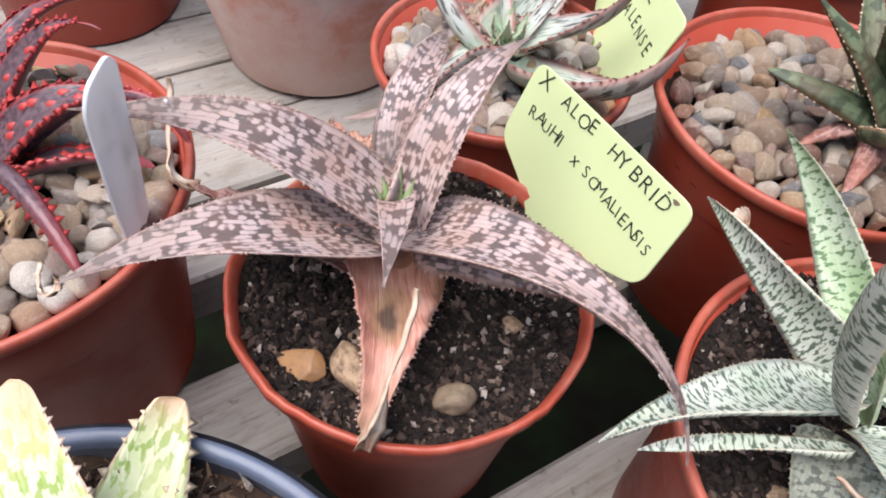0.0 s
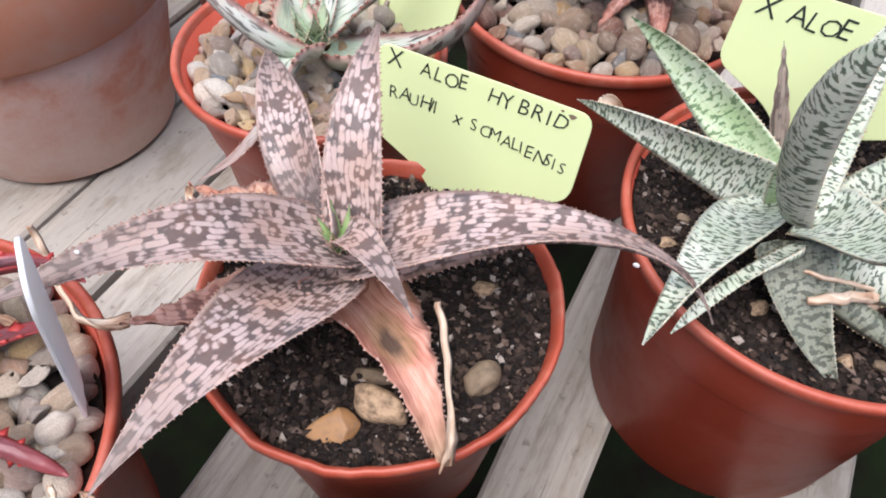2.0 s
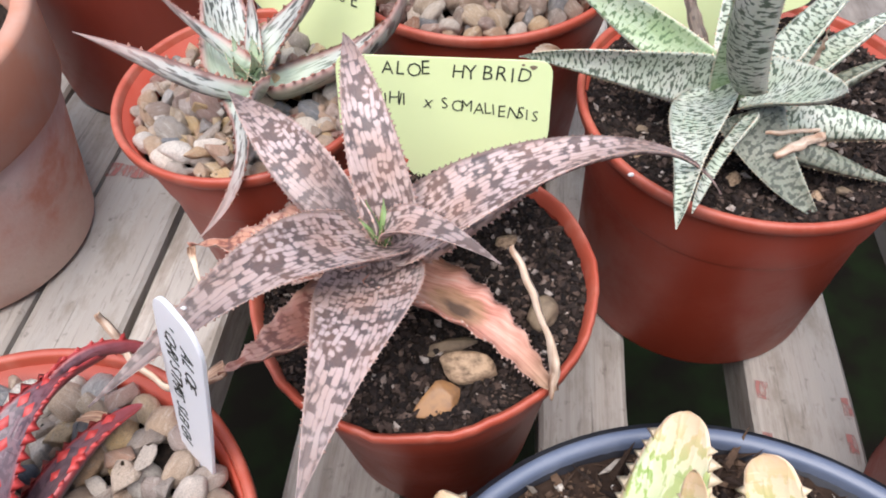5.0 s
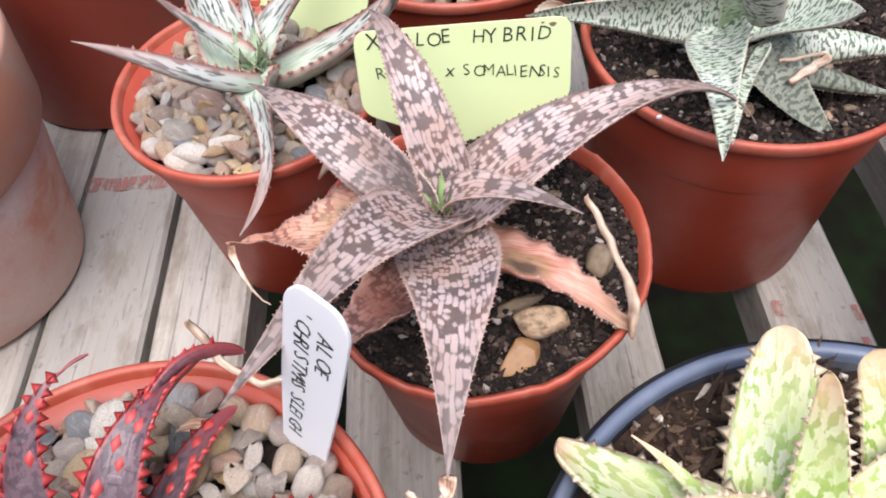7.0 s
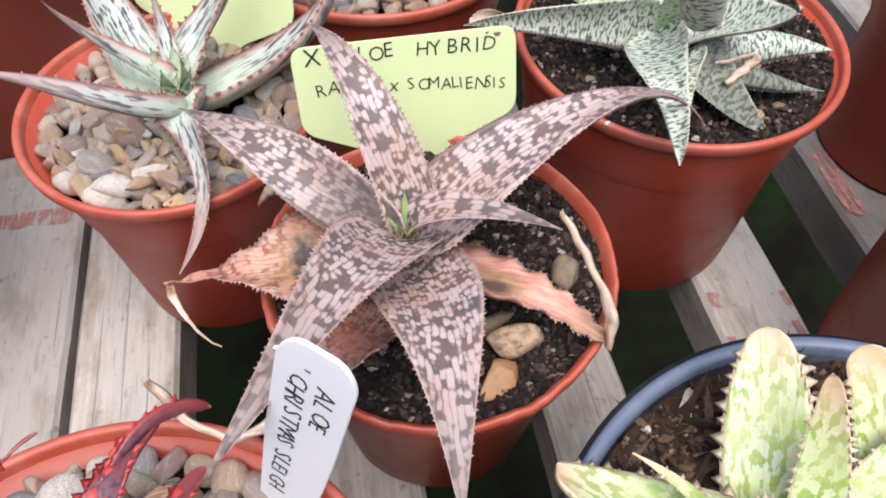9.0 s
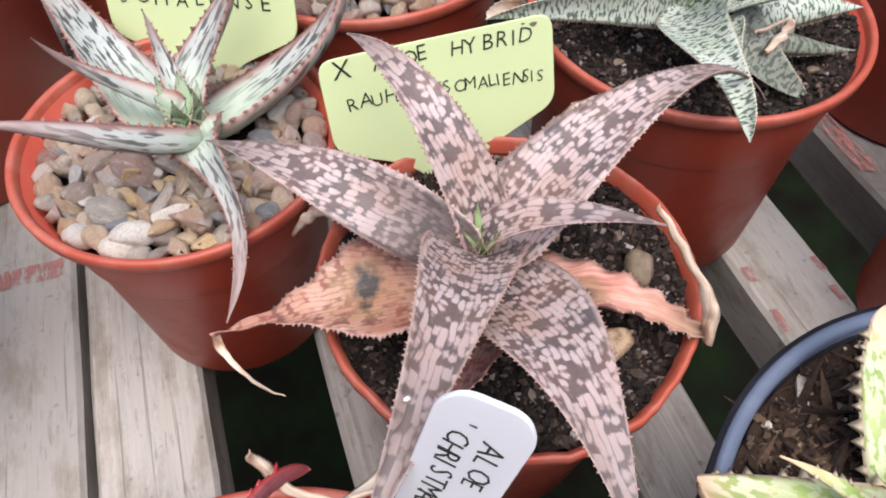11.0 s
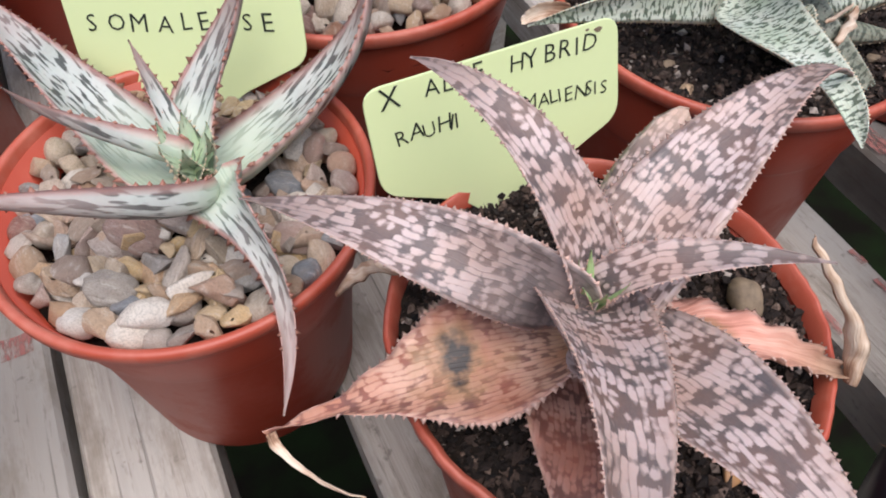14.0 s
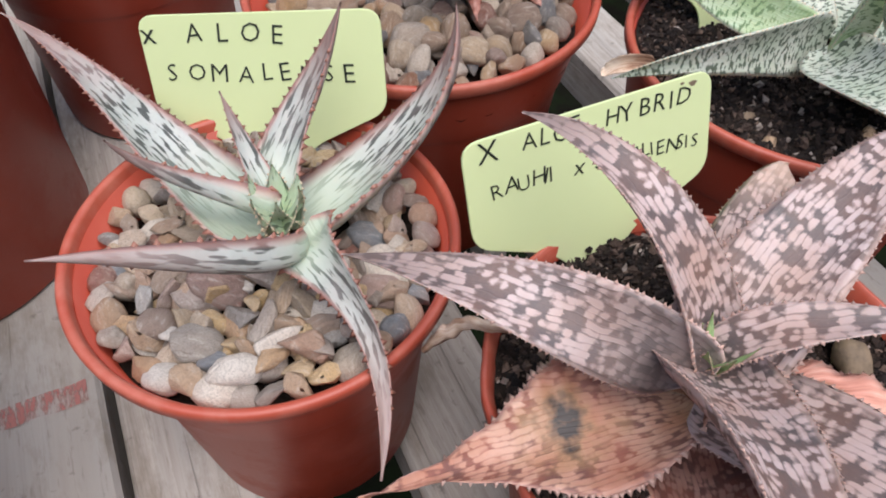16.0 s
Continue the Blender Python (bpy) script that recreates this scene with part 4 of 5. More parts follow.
leaf(hybrid, [(-10, -0.1, 108.9), (-12.4, -0.9, 125), (0.8, -6, 134.9), (24.1, -23.3, 134.6)], [(2.9, -0.3, -0.2), (-2.3, -7.9, -1), (-2.8, -4.2, 0.2)], PINK_LEAF, 0.25, 0.0034, 0.0008, TOOTH, 0.0021)
leaf(hybrid, [(-10.8, -5.3, 109.6), (-7.6, -26.8, 125.1), (-7.5, -40.1, 135.3), (-9, -60, 137.6), (-12, -81.9, 128.4)], [(-11.2, -1.2, -0.7), (-18.7, -1.5, -0.8), (-7.5, 0.3, 0.9), (-4.8, 0.6, 0.4)], PINK_LEAF, 0.25, 0.0034, 0.0008, TOOTH, 0.0021)
leaf(hybrid, [(-7.4, 3, 112.2), (-20.6, -15.9, 133.3), (-26.7, -32.6, 148.4), (-36.6, -44.5, 145), (-56.9, -67.5, 136.5)], [(-9.7, 6.7, -1.8), (-10, 7.7, 3.9), (-4.2, 2.3, 2.9), (-3.8, 3.7, -0.3)], PINK_LEAF_BROWN_TIP, 0.35, 0.0034, 0.0008, TOOTH, 0.0021)
leaf(hybrid, [(-13.5, -3.5, 112.5), (-32.5, 7.4, 131.5), (-49.4, 30.4, 130.3), (-67.9, 49.1, 121.3)], [(3, -1.2, 9.5), (9.7, 7, 6), (6.1, 3.6, -2.9)], PINK_LEAF_WORN, 0.25, 0.0034, 0.0008, TOOTH, 0.0021)
leaf(hybrid, [(-12.5, -4.5, 105.9), (-38, 0.3, 110), (-42.3, -0.1, 110.8), (-45.8, 1, 107.9), (-80.8, 12.5, 86.3)], [(-1, 6.1, -6.4), (-1.6, 21.9, 2.5), (3.1, 16.2, 2.5), (3.3, 2.5, -1.3)], RUST_BLACK, (0.22, 0.75), 0.0014, 0.0013, TOOTH, 0.0026, 0.0007, "leaf", "rusty dead leaf with a black blotch")
leaf(hybrid, [(-8.5, -3.2, 103.8), (15.4, -12.5, 108), (26.9, -23.1, 107.2), (36, -34.2, 97.9), (39.3, -35.7, 98.3)], [(-8.5, -15.6, 12.9), (-6.1, -7.3, 4.6), (-2, -2.1, -0.5), (-1.8, -4.7, -2.6)], PINK_DRY, (0.2, 1.1), 0.0014, 0.0009, TOOTH, 0.0020, 0.0013, "leaf", "shrivelled salmon-pink dead leaf")
strip(hybrid, [(39.5, -36, 96), (38.6, -32.5, 105), (35.6, -27.5, 115), (30.5, -20.8, 125), (26, -16, 133)], 0.0027, STRAW_DRY, "dry_tip", "curled straw-coloured dry leaf end", 0.12)
strip(hybrid, [(-80, 12, 86), (-79, 9, 82), (-75, 2, 80), (-70, -5, 80.5), (-65.7, -8.9, 81.4)], 0.0013, STRAW_DRY, "dry_tip", "thin twisted dry leaf end")
leaf(hybrid, [(-12, -7, 101), (-22, -20, 108), (-33, -36, 112), (-43, -47, 114)], [(-10, 8, 1), (-12, 10, -5), (-3, 3, -2)], UNDER_LEAF, 0.55, 0.0014, 0.0009, TOOTH, 0.003, 0.0006, "leaf", "rusty half-dead lower leaf folding shut")
strip(hybrid, [(-42, -46, 114), (-50, -48, 110), (-58, -48, 108), (-66, -45, 113), (-69, -42, 120), (-70.6, -40.6, 128)], 0.0028, STRAW_DRY, "dry_tip", "curled straw-coloured dry leaf end")
leaf(hybrid, [(-5, 3, 103), (10, 16, 107), (26, 27, 113), (41, 33, 117)], [(-5, 6, 1), (-5, 8, 1), (-4, 7, 2), (-1.5, 3, 1)], CRISP_LEAF, 0.25, 0.0012, 0.0011, TOOTH, 0.0025, 0.0010, "leaf", "crisp straw-brown dead leaf")
strip(hybrid, [(-34, 27, 101), (-42, 34, 99), (-48, 39, 92), (-52.6, 42.3, 82.5)], 0.0036, STRAW_DRY, "dry_tip", "brown curled dead leaf end hanging over the rim")
strip(hybrid, [(-12, -81.5, 128.5), (-12.5, -84, 125.8), (-15, -85.5, 124.8), (-18.5, -85, 126), (-20, -83.5, 128)], 0.0020, STRAW_DRY, "dry_tip", "whitish curled leaf tip")
for k in range(7):
    a = 0.6 + 0.9 * k
    d = (math.cos(a), math.sin(a))
    leaf(hybrid, [(-9.5 + 1 * d[0], -2 + 1 * d[1], 111), (-9.5 + 3 * d[0], -2 + 3 * d[1], 117), (-9.5 + 4.6 * d[0], -2 + 4.6 * d[1], 121), (-9.5 + 5.5 * d[0], -2 + 5.5 * d[1], 123.5 + 1.3 * (k % 3))], [(-2.3 * d[1], 2.3 * d[0], 0), (-1.9 * d[1], 1.9 * d[0], 0), (-0.8 * d[1], 0.8 * d[0], 0)], YOUNG_LEAF, 0.4, 0.001, 0.0006, TOOTH, 0.0016, 0, "leaf", "tiny young centre leaf", 14)
v, f = lathe([(0, 0), (0.006, 0), (0.0075, 0.008), (0.006, 0.018), (0.0, 0.020)], 20)
ob = mesh_object("stem", v, f, RUST_DRY, hybrid)
ob.location = (0, 0, -0.006)
for nme in ("blade", "share"):
    ob.data.uv_layers.new(name=nme)


def loose_stone(x, y, z, sx, sy, sz, rz, mat, seed, label, angular=0.9):
    me = stone_mesh("stone", seed, 4, angular, 0.75)
    me.materials.append(mat)
    ob = new("stone", me)
    ob.location, ob.scale, ob.rotation_euler = (x, y, z), (sx, sy, sz), (0.15, -0.1, rz)
    return tagged(ob, label, "stone", "stones on the compost")


loose_stone(0.0088, -0.0368, 0.0915, 0.0096, 0.0080, 0.0062, 0.6, OCHRE_STONE, 31, "angular ochre flint stone lying on compost", 0.6)
loose_stone(0.0168, -0.0268, 0.0917, 0.0114, 0.0076, 0.0056, -0.25, BROWN_STONE, 36, "pitted brown stone lying on compost", 0.55)
loose_stone(0.0362, -0.0082, 0.0912, 0.0058, 0.0050, 0.0056, 1.2, GREY_STONE, 33, "grey-brown stone lying on compost", 0.45)
loose_stone(0.0243, 0.0181, 0.0898, 0.0055, 0.0045, 0.0045, 0.2, BROWN_STONE, 34, "small brown stone half sunk in compost")
loose_stone(0.0110, -0.0200, 0.0893, 0.0085, 0.0050, 0.0045, 0.3, GREY_STONE, 35, "dark damp stone half sunk in compost")

for i, (sx, sy) in enumerate(((0.0690, 0.0677), (0.0965, 0.0462), (0.1095, 0.0420), (0.1205, 0.0400), (0.1296, 0.0425), (0.0660, 0.0560), (0.1395, 0.0480))):
    loose_stone(sx, sy, 0.0958, 0.0032 + 0.0011 * (i % 3), 0.0028 + 0.0008 * (i % 2), 0.0030, 0.8 * i, (GREY_STONE, BROWN_STONE)[i % 2], 50 + i, "small brown stone lying on dark compost", 0.7)

# ---- the grey streaked aloe ----
grey = thing("aloe_plant", (-0.0743, 0.0792, 0.085), "pale grey aloe with dark streaks and brown-edged leaves in pebbles", "plant")
leaf(grey, [(-76.7, 79.6, 102.8), (-96.9, 113.9, 107.3), (-106, 149.6, 114.9), (-126.7, 180.7, 116.1)], [(12.5, 7.6, -3.4), (7.7, 2.9, -2.5), (3.1, 2, 0.6)], GREY_LEAF, 0.45, 0.0036, 0.0015, BROWN_TOOTH, 0.0042)
leaf(grey, [(-72.2, 73.1, 104.3), (-79.5, 58.5, 110.9), (-96.8, 62.6, 122.8), (-124.1, 64.9, 130.6)], [(-2.6, 0.3, -1.8), (-3.3, -1.3, -4.7), (-1.4, -0.4, -4.2)], GREY_LEAF, 0.45, 0.0036, 0.0015, BROWN_TOOTH, 0.0042)
leaf(grey, [(-72.8, 75, 105.4), (-75.1, 58.2, 114.1), (-63.4, 45.8, 105.8), (-62.6, 34.9, 94.4), (-75.6, 12.7, 90.1)], [(-12.5, 1.2, -3.0), (-3.0, 1.1, -4.3), (-2.1, 0.8, -1.4), (-3.1, 1.2, 1.8)], GREY_LEAF, 0.45, 0.0036, 0.0015, BROWN_TOOTH, 0.0042)
leaf(grey, [(-72.1, 84.7, 97.7), (-40.2, 92.7, 102.5), (-16.8, 95.2, 115.4), (-15.8, 102.6, 136)], [(2.9, -12.6, 4.8), (0, -11.7, 1.3), (-1.3, -4.6, 2)], GREY_LEAF, 0.45, 0.0036, 0.0015, BROWN_TOOTH, 0.0042)
leaf(grey, [(-76.3, 83, 104.2), (-68, 104.4, 110.4), (-52.6, 108.7, 119), (-44.3, 108.8, 139.7)], [(7.4, -2.4, -3.2), (2.4, -6.1, -1), (-0.4, -5.6, 0.6)], GREY_LEAF, 0.45, 0.0036, 0.0015, BROWN_TOOTH, 0.0042)
leaf(grey, [(-72.5, 83.7, 106.5), (-88, 91.7, 112.3), (-100.4, 91.6, 119.5), (-105.1, 88.8, 134.1)], [(-0.5, 2.7, -4.8), (-1.6, 1.5, -2.6), (-2.2, 0.2, -0.8)], GREY_LEAF, 0.45, 0.0036, 0.0015, BROWN_TOOTH, 0.0042)
leaf(grey, [(-74, 84, 104), (-76, 96, 110), (-77, 104, 117), (-78, 108, 124)], [(4, 1, 0), (3, 1, 0), (1.5, 0.5, 0)], GREY_LEAF, 0.4, 0.0015, 0.001, BROWN_TOOTH, 0.003, 0, "leaf", "", 18)
for k in range(6):
    a = 0.3 + 1.05 * k
    d = (math.cos(a), math.sin(a))
    leaf(grey, [(-74 + 1.5 * d[0], 80 + 1.5 * d[1], 100), (-74 + 5 * d[0], 80 + 5 * d[1], 106), (-74 + 7 * d[0], 80 + 7 * d[1], 111), (-74 + 6.5 * d[0], 80 + 6.5 * d[1], 115 + k % 3)], [(-5 * d[1], 5 * d[0], 0), (-4.2 * d[1], 4.2 * d[0], 0), (-1.6 * d[1], 1.6 * d[0], 0)], HEART_LEAF, 0.45, 0.0012, 0.0009, CREAM_TOOTH, 0.002, 0, "leaf", "small green centre leaf", 14)

# ---- the pale green speckled aloe ----
pale = thing("aloe_plant", (0.0935, 0.0670, 0.092), "pale green aloe with dark speckles, leaves spilling over its red pot", "plant")
leaf(pale, [(90, 71.6, 115.7), (69.1, 82.8, 121.9), (51.1, 90.1, 134.3), (33.8, 84.1, 145.9)], [(2.9, 2.3, 4.8), (5.5, 1.5, 7.5), (2.9, 0.9, 4.9)], PALE_GREEN_LEAF, 0.3, 0.0036, 0.0005, CREAM_TOOTH, 0.0018)
leaf(pale, [(89, 67.2, 116.5), (55.1, 68.4, 121.3), (35.8, 73.5, 121.4), (24.4, 83.2, 113)], [(0.3, 2.2, 10.7), (-0.3, -0.5, 6.6), (-1.2, 0.8, 3.2)], PALE_LEAF, 0.25, 0.0036, 0.0006, CREAM_TOOTH, 0.0018)
leaf(pale, [(86.6, 67.1, 117.3), (75.4, 40, 121.8), (73.9, 23.8, 129.7), (70.2, 11.4, 126.6), (69.5, 4.1, 118.3)], [(-9.2, 1.8, -6), (-10.4, 0.9, -0.7), (-0.6, 1, -1), (-3.2, 4, -3.3)], PALE_LEAF, 0.25, 0.0036, 0.0006, CREAM_TOOTH, 0.0018)
leaf(pale, [(97.7, 67, 117.5), (105.1, 57.4, 128.3), (111.2, 42.5, 133.2), (110.5, 33.7, 142.4)], [(-5.1, -8.9, -4.6), (-7.8, -4.3, -3.1), (-5.3, -3.1, -3.3)], PALE_LEAF, 0.25, 0.0036, 0.0006, CREAM_TOOTH, 0.0018)
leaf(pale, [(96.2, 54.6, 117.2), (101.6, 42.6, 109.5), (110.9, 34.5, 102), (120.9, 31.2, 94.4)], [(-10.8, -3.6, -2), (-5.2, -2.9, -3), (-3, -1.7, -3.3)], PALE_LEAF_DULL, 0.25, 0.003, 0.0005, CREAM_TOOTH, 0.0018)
leaf(pale, [(93, 52.5, 129.3), (81.9, 43.4, 152.8), (82.2, 40.5, 177.8), (85.9, 35.4, 188.5)], [(-3.8, 6.9, 1.1), (-5.8, 5.3, 0.9), (-4.5, 4.1, 3.5)], PALE_LEAF, 0.25, 0.0036, 0.0006, CREAM_TOOTH, 0.0018)
leaf(pale, [(97.3, 53.4, 117.5), (84.6, 35.6, 117.1), (77.9, 21, 116.6), (74.7, 11.1, 117.2)], [(-2.1, 1.6, -2.3), (-1, 0.5, 0.1), (-2.3, 0.9, 1.9)], PALE_LEAF, 0.25, 0.0036, 0.0006, CREAM_TOOTH, 0.0018)
leaf(pale, [(101, 72, 112), (112, 82, 124), (121, 88, 138), (132, 90, 146)], [(5, -6, 5), (5, -6, 5), (4, -4, 3)], PALE_LEAF, 0.25, 0.0036, 0.0006, CREAM_TOOTH, 0.0018)
leaf(pale, [(104, 68, 110), (116, 76, 118), (130, 84, 128), (148, 92, 132)], [(3, -7, 4), (4, -8, 4), (3, -5, 3)], PALE_LEAF, 0.25, 0.0036, 0.0006, CREAM_TOOTH, 0.0018)
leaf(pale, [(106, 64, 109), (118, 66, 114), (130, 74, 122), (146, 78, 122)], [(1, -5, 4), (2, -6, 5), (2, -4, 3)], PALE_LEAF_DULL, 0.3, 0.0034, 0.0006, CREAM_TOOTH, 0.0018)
leaf(pale, [(106, 60, 107), (118, 57, 113), (130, 52, 115), (146, 50, 112)], [(1, 6, 3), (1, 7, 3), (1, 5, 2)], PALE_LEAF, 0.25, 0.0034, 0.0006, CREAM_TOOTH, 0.0018)
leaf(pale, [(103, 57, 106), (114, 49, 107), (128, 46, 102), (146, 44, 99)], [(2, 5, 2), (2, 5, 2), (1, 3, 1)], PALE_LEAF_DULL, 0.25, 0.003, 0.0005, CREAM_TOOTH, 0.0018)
leaf(pale, [(96, 74, 112), (95, 92, 130), (97, 104, 146), (100, 112, 158)], [(8, 1, 0), (8, 1, 0), (5, 1, 0)], PALE_LEAF, 0.25, 0.0034, 0.0006, CREAM_TOOTH, 0.0018)
leaf(pale, [(90, 76, 108), (84, 84, 120), (79, 94, 132), (74, 102, 141)], [(3, 2, 0), (3.5, 2, 0), (2, 1, 0)], WITHERED_LEAF, 0.4, 0.0014, 0, None, 0.003, 0.0004, "leaf", "narrow brown withered leaf")
leaf(pale, [(108, 66, 110), (114, 64, 126), (113, 62, 136), (111, 60, 144)], [(1.6, 1, 0), (1.8, 1, 0), (1, 0.6, 0)], STRAW_DRY, 0.4, 0.0010, 0, None, 0.003, 0.0004, "leaf", "thin straw-coloured dry leaf")
leaf(pale, [(92, 64, 113), (88, 60, 126), (87, 58, 138), (81.0, 56, 157.0)], [(5, -1.5, 1), (6, -2, 1), (3, -1, 1)], PALE_GREEN_LEAF, 0.35, 0.003, 0.0005, CREAM_TOOTH, 0.0018)
strip(pale, [(118, 52, 106), (118, 52, 112), (114, 50, 114), (108, 48, 115), (100, 46, 116)], 0.0017, STRAW_DRY, "dry_tip", "orange-brown withered side shoot")
strip(pale, [(119, 53, 104), (119, 52, 110), (116, 49, 112), (110, 45, 112), (104, 42, 110)], 0.0034, STRAW_DRY, "dry_tip", "curled straw-brown dried bud", 0.6)
leaf(pale, [(38, 82, 114), (34, 88, 113), (31, 92, 110), (29, 93, 106)], [(1.2, 1.4, 2.2), (1, 1.5, 2.6), (0.8, 1.2, 2.4), (0.5, 0.8, 1.6)], STRAW_DRY, 0.7, 0.0008, 0, None, 0.003, 0.0005, "dry_tip", "papery curled leaf end", 20)

# ---- the maroon aloe with red teeth ----
maroon = thing("aloe_plant", (-0.095, -0.098, 0.092), "dark maroon aloe with bright red teeth growing in pebbles", "plant")
RED = (DARK_RED_LEAF, 0.22, 0.0045, 0.0026, RED_TOOTH, 0.0042, 0.0, "leaf", "", 44, 1, 0.03, 0.0, 10)
leaf(maroon, [(-97, -95, 100), (-104, -80, 122), (-102, -62, 140), (-87.5, -52, 135.5)], [(6.2, 2.6, 1.2), (5.6, 2.6, 1.4), (3.0, 2.2, 0.8), (1.4, 1.6, 0)], *RED)
leaf(maroon, [(-90, -96, 99), (-86, -76, 124), (-79, -58, 130), (-71.5, -45, 116)], [(8.4, 3.0, 0.6), (8.0, 3.4, 0.8), (5.4, 3.0, 0.6), (2.2, 1.6, 0)], *RED)
leaf(maroon, [(-86, -94, 98), (-79, -78, 110), (-72, -63, 112), (-65, -51.5, 103)], [(5.0, -2.4, 2.2), (5.0, -2.4, 2.4), (3.2, -1.4, 1.2), (1.6, -0.6, 0)], *RED)
leaf(maroon, [(-92, -90, 99), (-88, -62, 122), (-77, -44, 130), (-62, -40.5, 110)], [(3.6, 0.6, 2.6), (3.4, 1.0, 3.0), (2.2, 2.0, 2.0), (1.0, 1.2, 0.6)], *RED)
leaf(maroon, [(-90, -100, 99), (-76, -88, 116), (-54, -82, 117), (-32, -79, 105)], [(2.5, 4.6, 1.6), (2.5, 4.6, 1.6), (1.6, 3.0, 0.8), (0.9, 1.6, 0)], *RED)
leaf(maroon, [(-99, -96, 100), (-116, -84, 122), (-126, -66, 130), (-128, -48, 122)], [(4.1, 4.1, 1.6), (4.1, 4.1, 1.6), (2.5, 2.5, 0.8), (1.4, 1.4, 0)], *RED)
leaf(maroon, [(-100, -100, 100), (-116, -100, 126), (-126, -92, 136), (-134, -80, 132)], [(2.5, 5.7, 1.6), (2.5, 4.9, 1.6), (1.6, 3.3, 0.8), (0.9, 1.8, 0)], *RED)
leaf(maroon, [(-98, -103, 100), (-108, -122, 122), (-116, -134, 126), (-126, -144, 118)], [(4.9, -3.3, 1.6), (4.9, -3.3, 1.6), (2.5, -1.6, 0.8), (1.4, -0.9, 0)], *RED)
leaf(maroon, [(-92, -104, 100), (-84, -122, 122), (-80, -136, 126), (-76, -150, 116)], [(5.7, 1.6, 1.6), (4.9, 1.6, 1.6), (2.5, 0.8, 0.8), (1.4, 0.5, 0)], *RED)

# ---- the cream and lime aloe ----
cream = thing("aloe_plant", (0.062, -0.092, 0.094), "cream and lime-green toothed aloe in a blue-rimmed pot", "plant")
leaf(cream, [(48.3, -94.4, 106.3), (27.9, -79.8, 106), (15.3, -70.6, 107.5), (12.9, -69.2, 108.8)], [(7.6, 10.5, -0.6), (5, 7.4, -1.5), (1.2, 5.1, -3.3), (0.5, 2.3, -1.5)], CREAM_LEAF, 0.15, 0.006, 0.0022, CREAM_TOOTH, 0.006)
leaf(cream, [(57, -88, 104), (60, -70, 116), (64, -60, 121), (66, -51.5, 124.5)], [(8.5, -3, 4.5), (9.2, -3.2, 4.6), (7.6, -2.4, 3.8), (2.6, -0.8, 1.2)], CREAM_LEAF, 0.12, 0.007, 0.0024, CREAM_TOOTH, 0.0042)
leaf(cream, [(64, -94, 104), (63, -85, 120), (62.5, -78, 134), (60, -72.5, 145)], [(5.5, -2, 2), (5.8, -2, 2.2), (3.2, -1, 1.4), (1.2, -0.4, 0.6)], CREAM_LEAF, 0.15, 0.005, 0.0018, PEACH_TOOTH, 0.0036)
leaf(cream, [(79, -99, 104), (81, -84, 122), (79, -73, 131), (75.5, -64.5, 136)], [(6, -1, 3), (7, -1, 3.4), (6, -1, 3), (3.2, -0.4, 1.4)], CREAM_LEAF, 0.15, 0.006, 0.0020, CREAM_TOOTH, 0.0042)
CREAM = (CREAM_LEAF, 0.15, 0.006, 0.0015, PEACH_TOOTH, 0.0042)
leaf(cream, [(58, -97, 102), (42, -99, 116), (22, -98, 127), (5, -95, 126)], [(3, 13, 4), (3, 14, 4), (2, 9, 4), (1, 3, 1)], *CREAM)
leaf(cream, [(68, -98, 104), (70, -92, 122), (80, -84, 132), (94, -78, 131)], [(5, -5, 2), (6, -6, 2), (4, -4, 1)], *CREAM)
leaf(cream, [(50, -93, 102), (44, -84, 109), (37, -77, 113), (29, -70.5, 114)], [(1.6, 1.5, 0), (1.8, 1.8, 0), (1, 1, 0)], *CREAM)
leaf(cream, [(72, -104, 102), (88, -112, 118), (100, -116, 128), (112, -120, 128)], [(3, 7, 2), (3, 7, 2), (2, 4, 1)], *CREAM)
leaf(cream, [(60, -104, 102), (56, -120, 118), (54, -132, 126), (52, -144, 124)], [(8, 1, 2), (8, 1, 2), (4, 1, 1)], *CREAM)

# ---- the green aloe among round pebbles ----
green = thing("aloe_plant", (0.020, 0.172, 0.096), "olive-green aloe with brown scorched leaf edges among round pebbles", "plant")
GRN = (GREEN_LEAF, 0.4, 0.004, 0.001, CREAM_TOOTH, 0.003)
leaf(green, [(20, 170, 104), (14, 158, 112), (4, 148, 116), (-8, 141, 118)], [(6, -6, 1), (6, -6, 1), (4, -4, 1), (1.5, -1.5, 0)], *GRN)
leaf(green, [(22, 168, 104), (28, 156, 118), (42, 149, 124), (64, 152, 125)], [(-2, -6, 1), (-2, -6, 2), (-1, -5, 2)], *GRN)
leaf(green, [(21, 170, 106), (14, 160, 124), (4, 150, 136), (-8, 142, 148)], [(6, -5, 1), (7, -5, 1), (4, -3, 1)], *GRN)
leaf(green, [(24, 172, 106), (36, 168, 124), (46, 166, 134), (62, 168, 144)], [(1, -7, 1), (1, -7, 1), (1, -4, 1)], *GRN)
leaf(green, [(22, 172, 106), (20, 164, 126), (18, 156, 142), (12, 148, 156)], [(7, 0, 1), (8, 0, 1), (5, 0, 1)], *GRN)
leaf(green, [(18, 174, 106), (4, 180, 122), (-8, 186, 134), (-20, 192, 142)], [(3, 6, 1), (3, 6, 1), (2, 4, 1)], *GRN)
leaf(green, [(20, 178, 106), (22, 194, 122), (24, 206, 134), (28, 216, 140)], [(6, 0, 1), (7, 0, 1), (4, 0, 1)], *GRN)
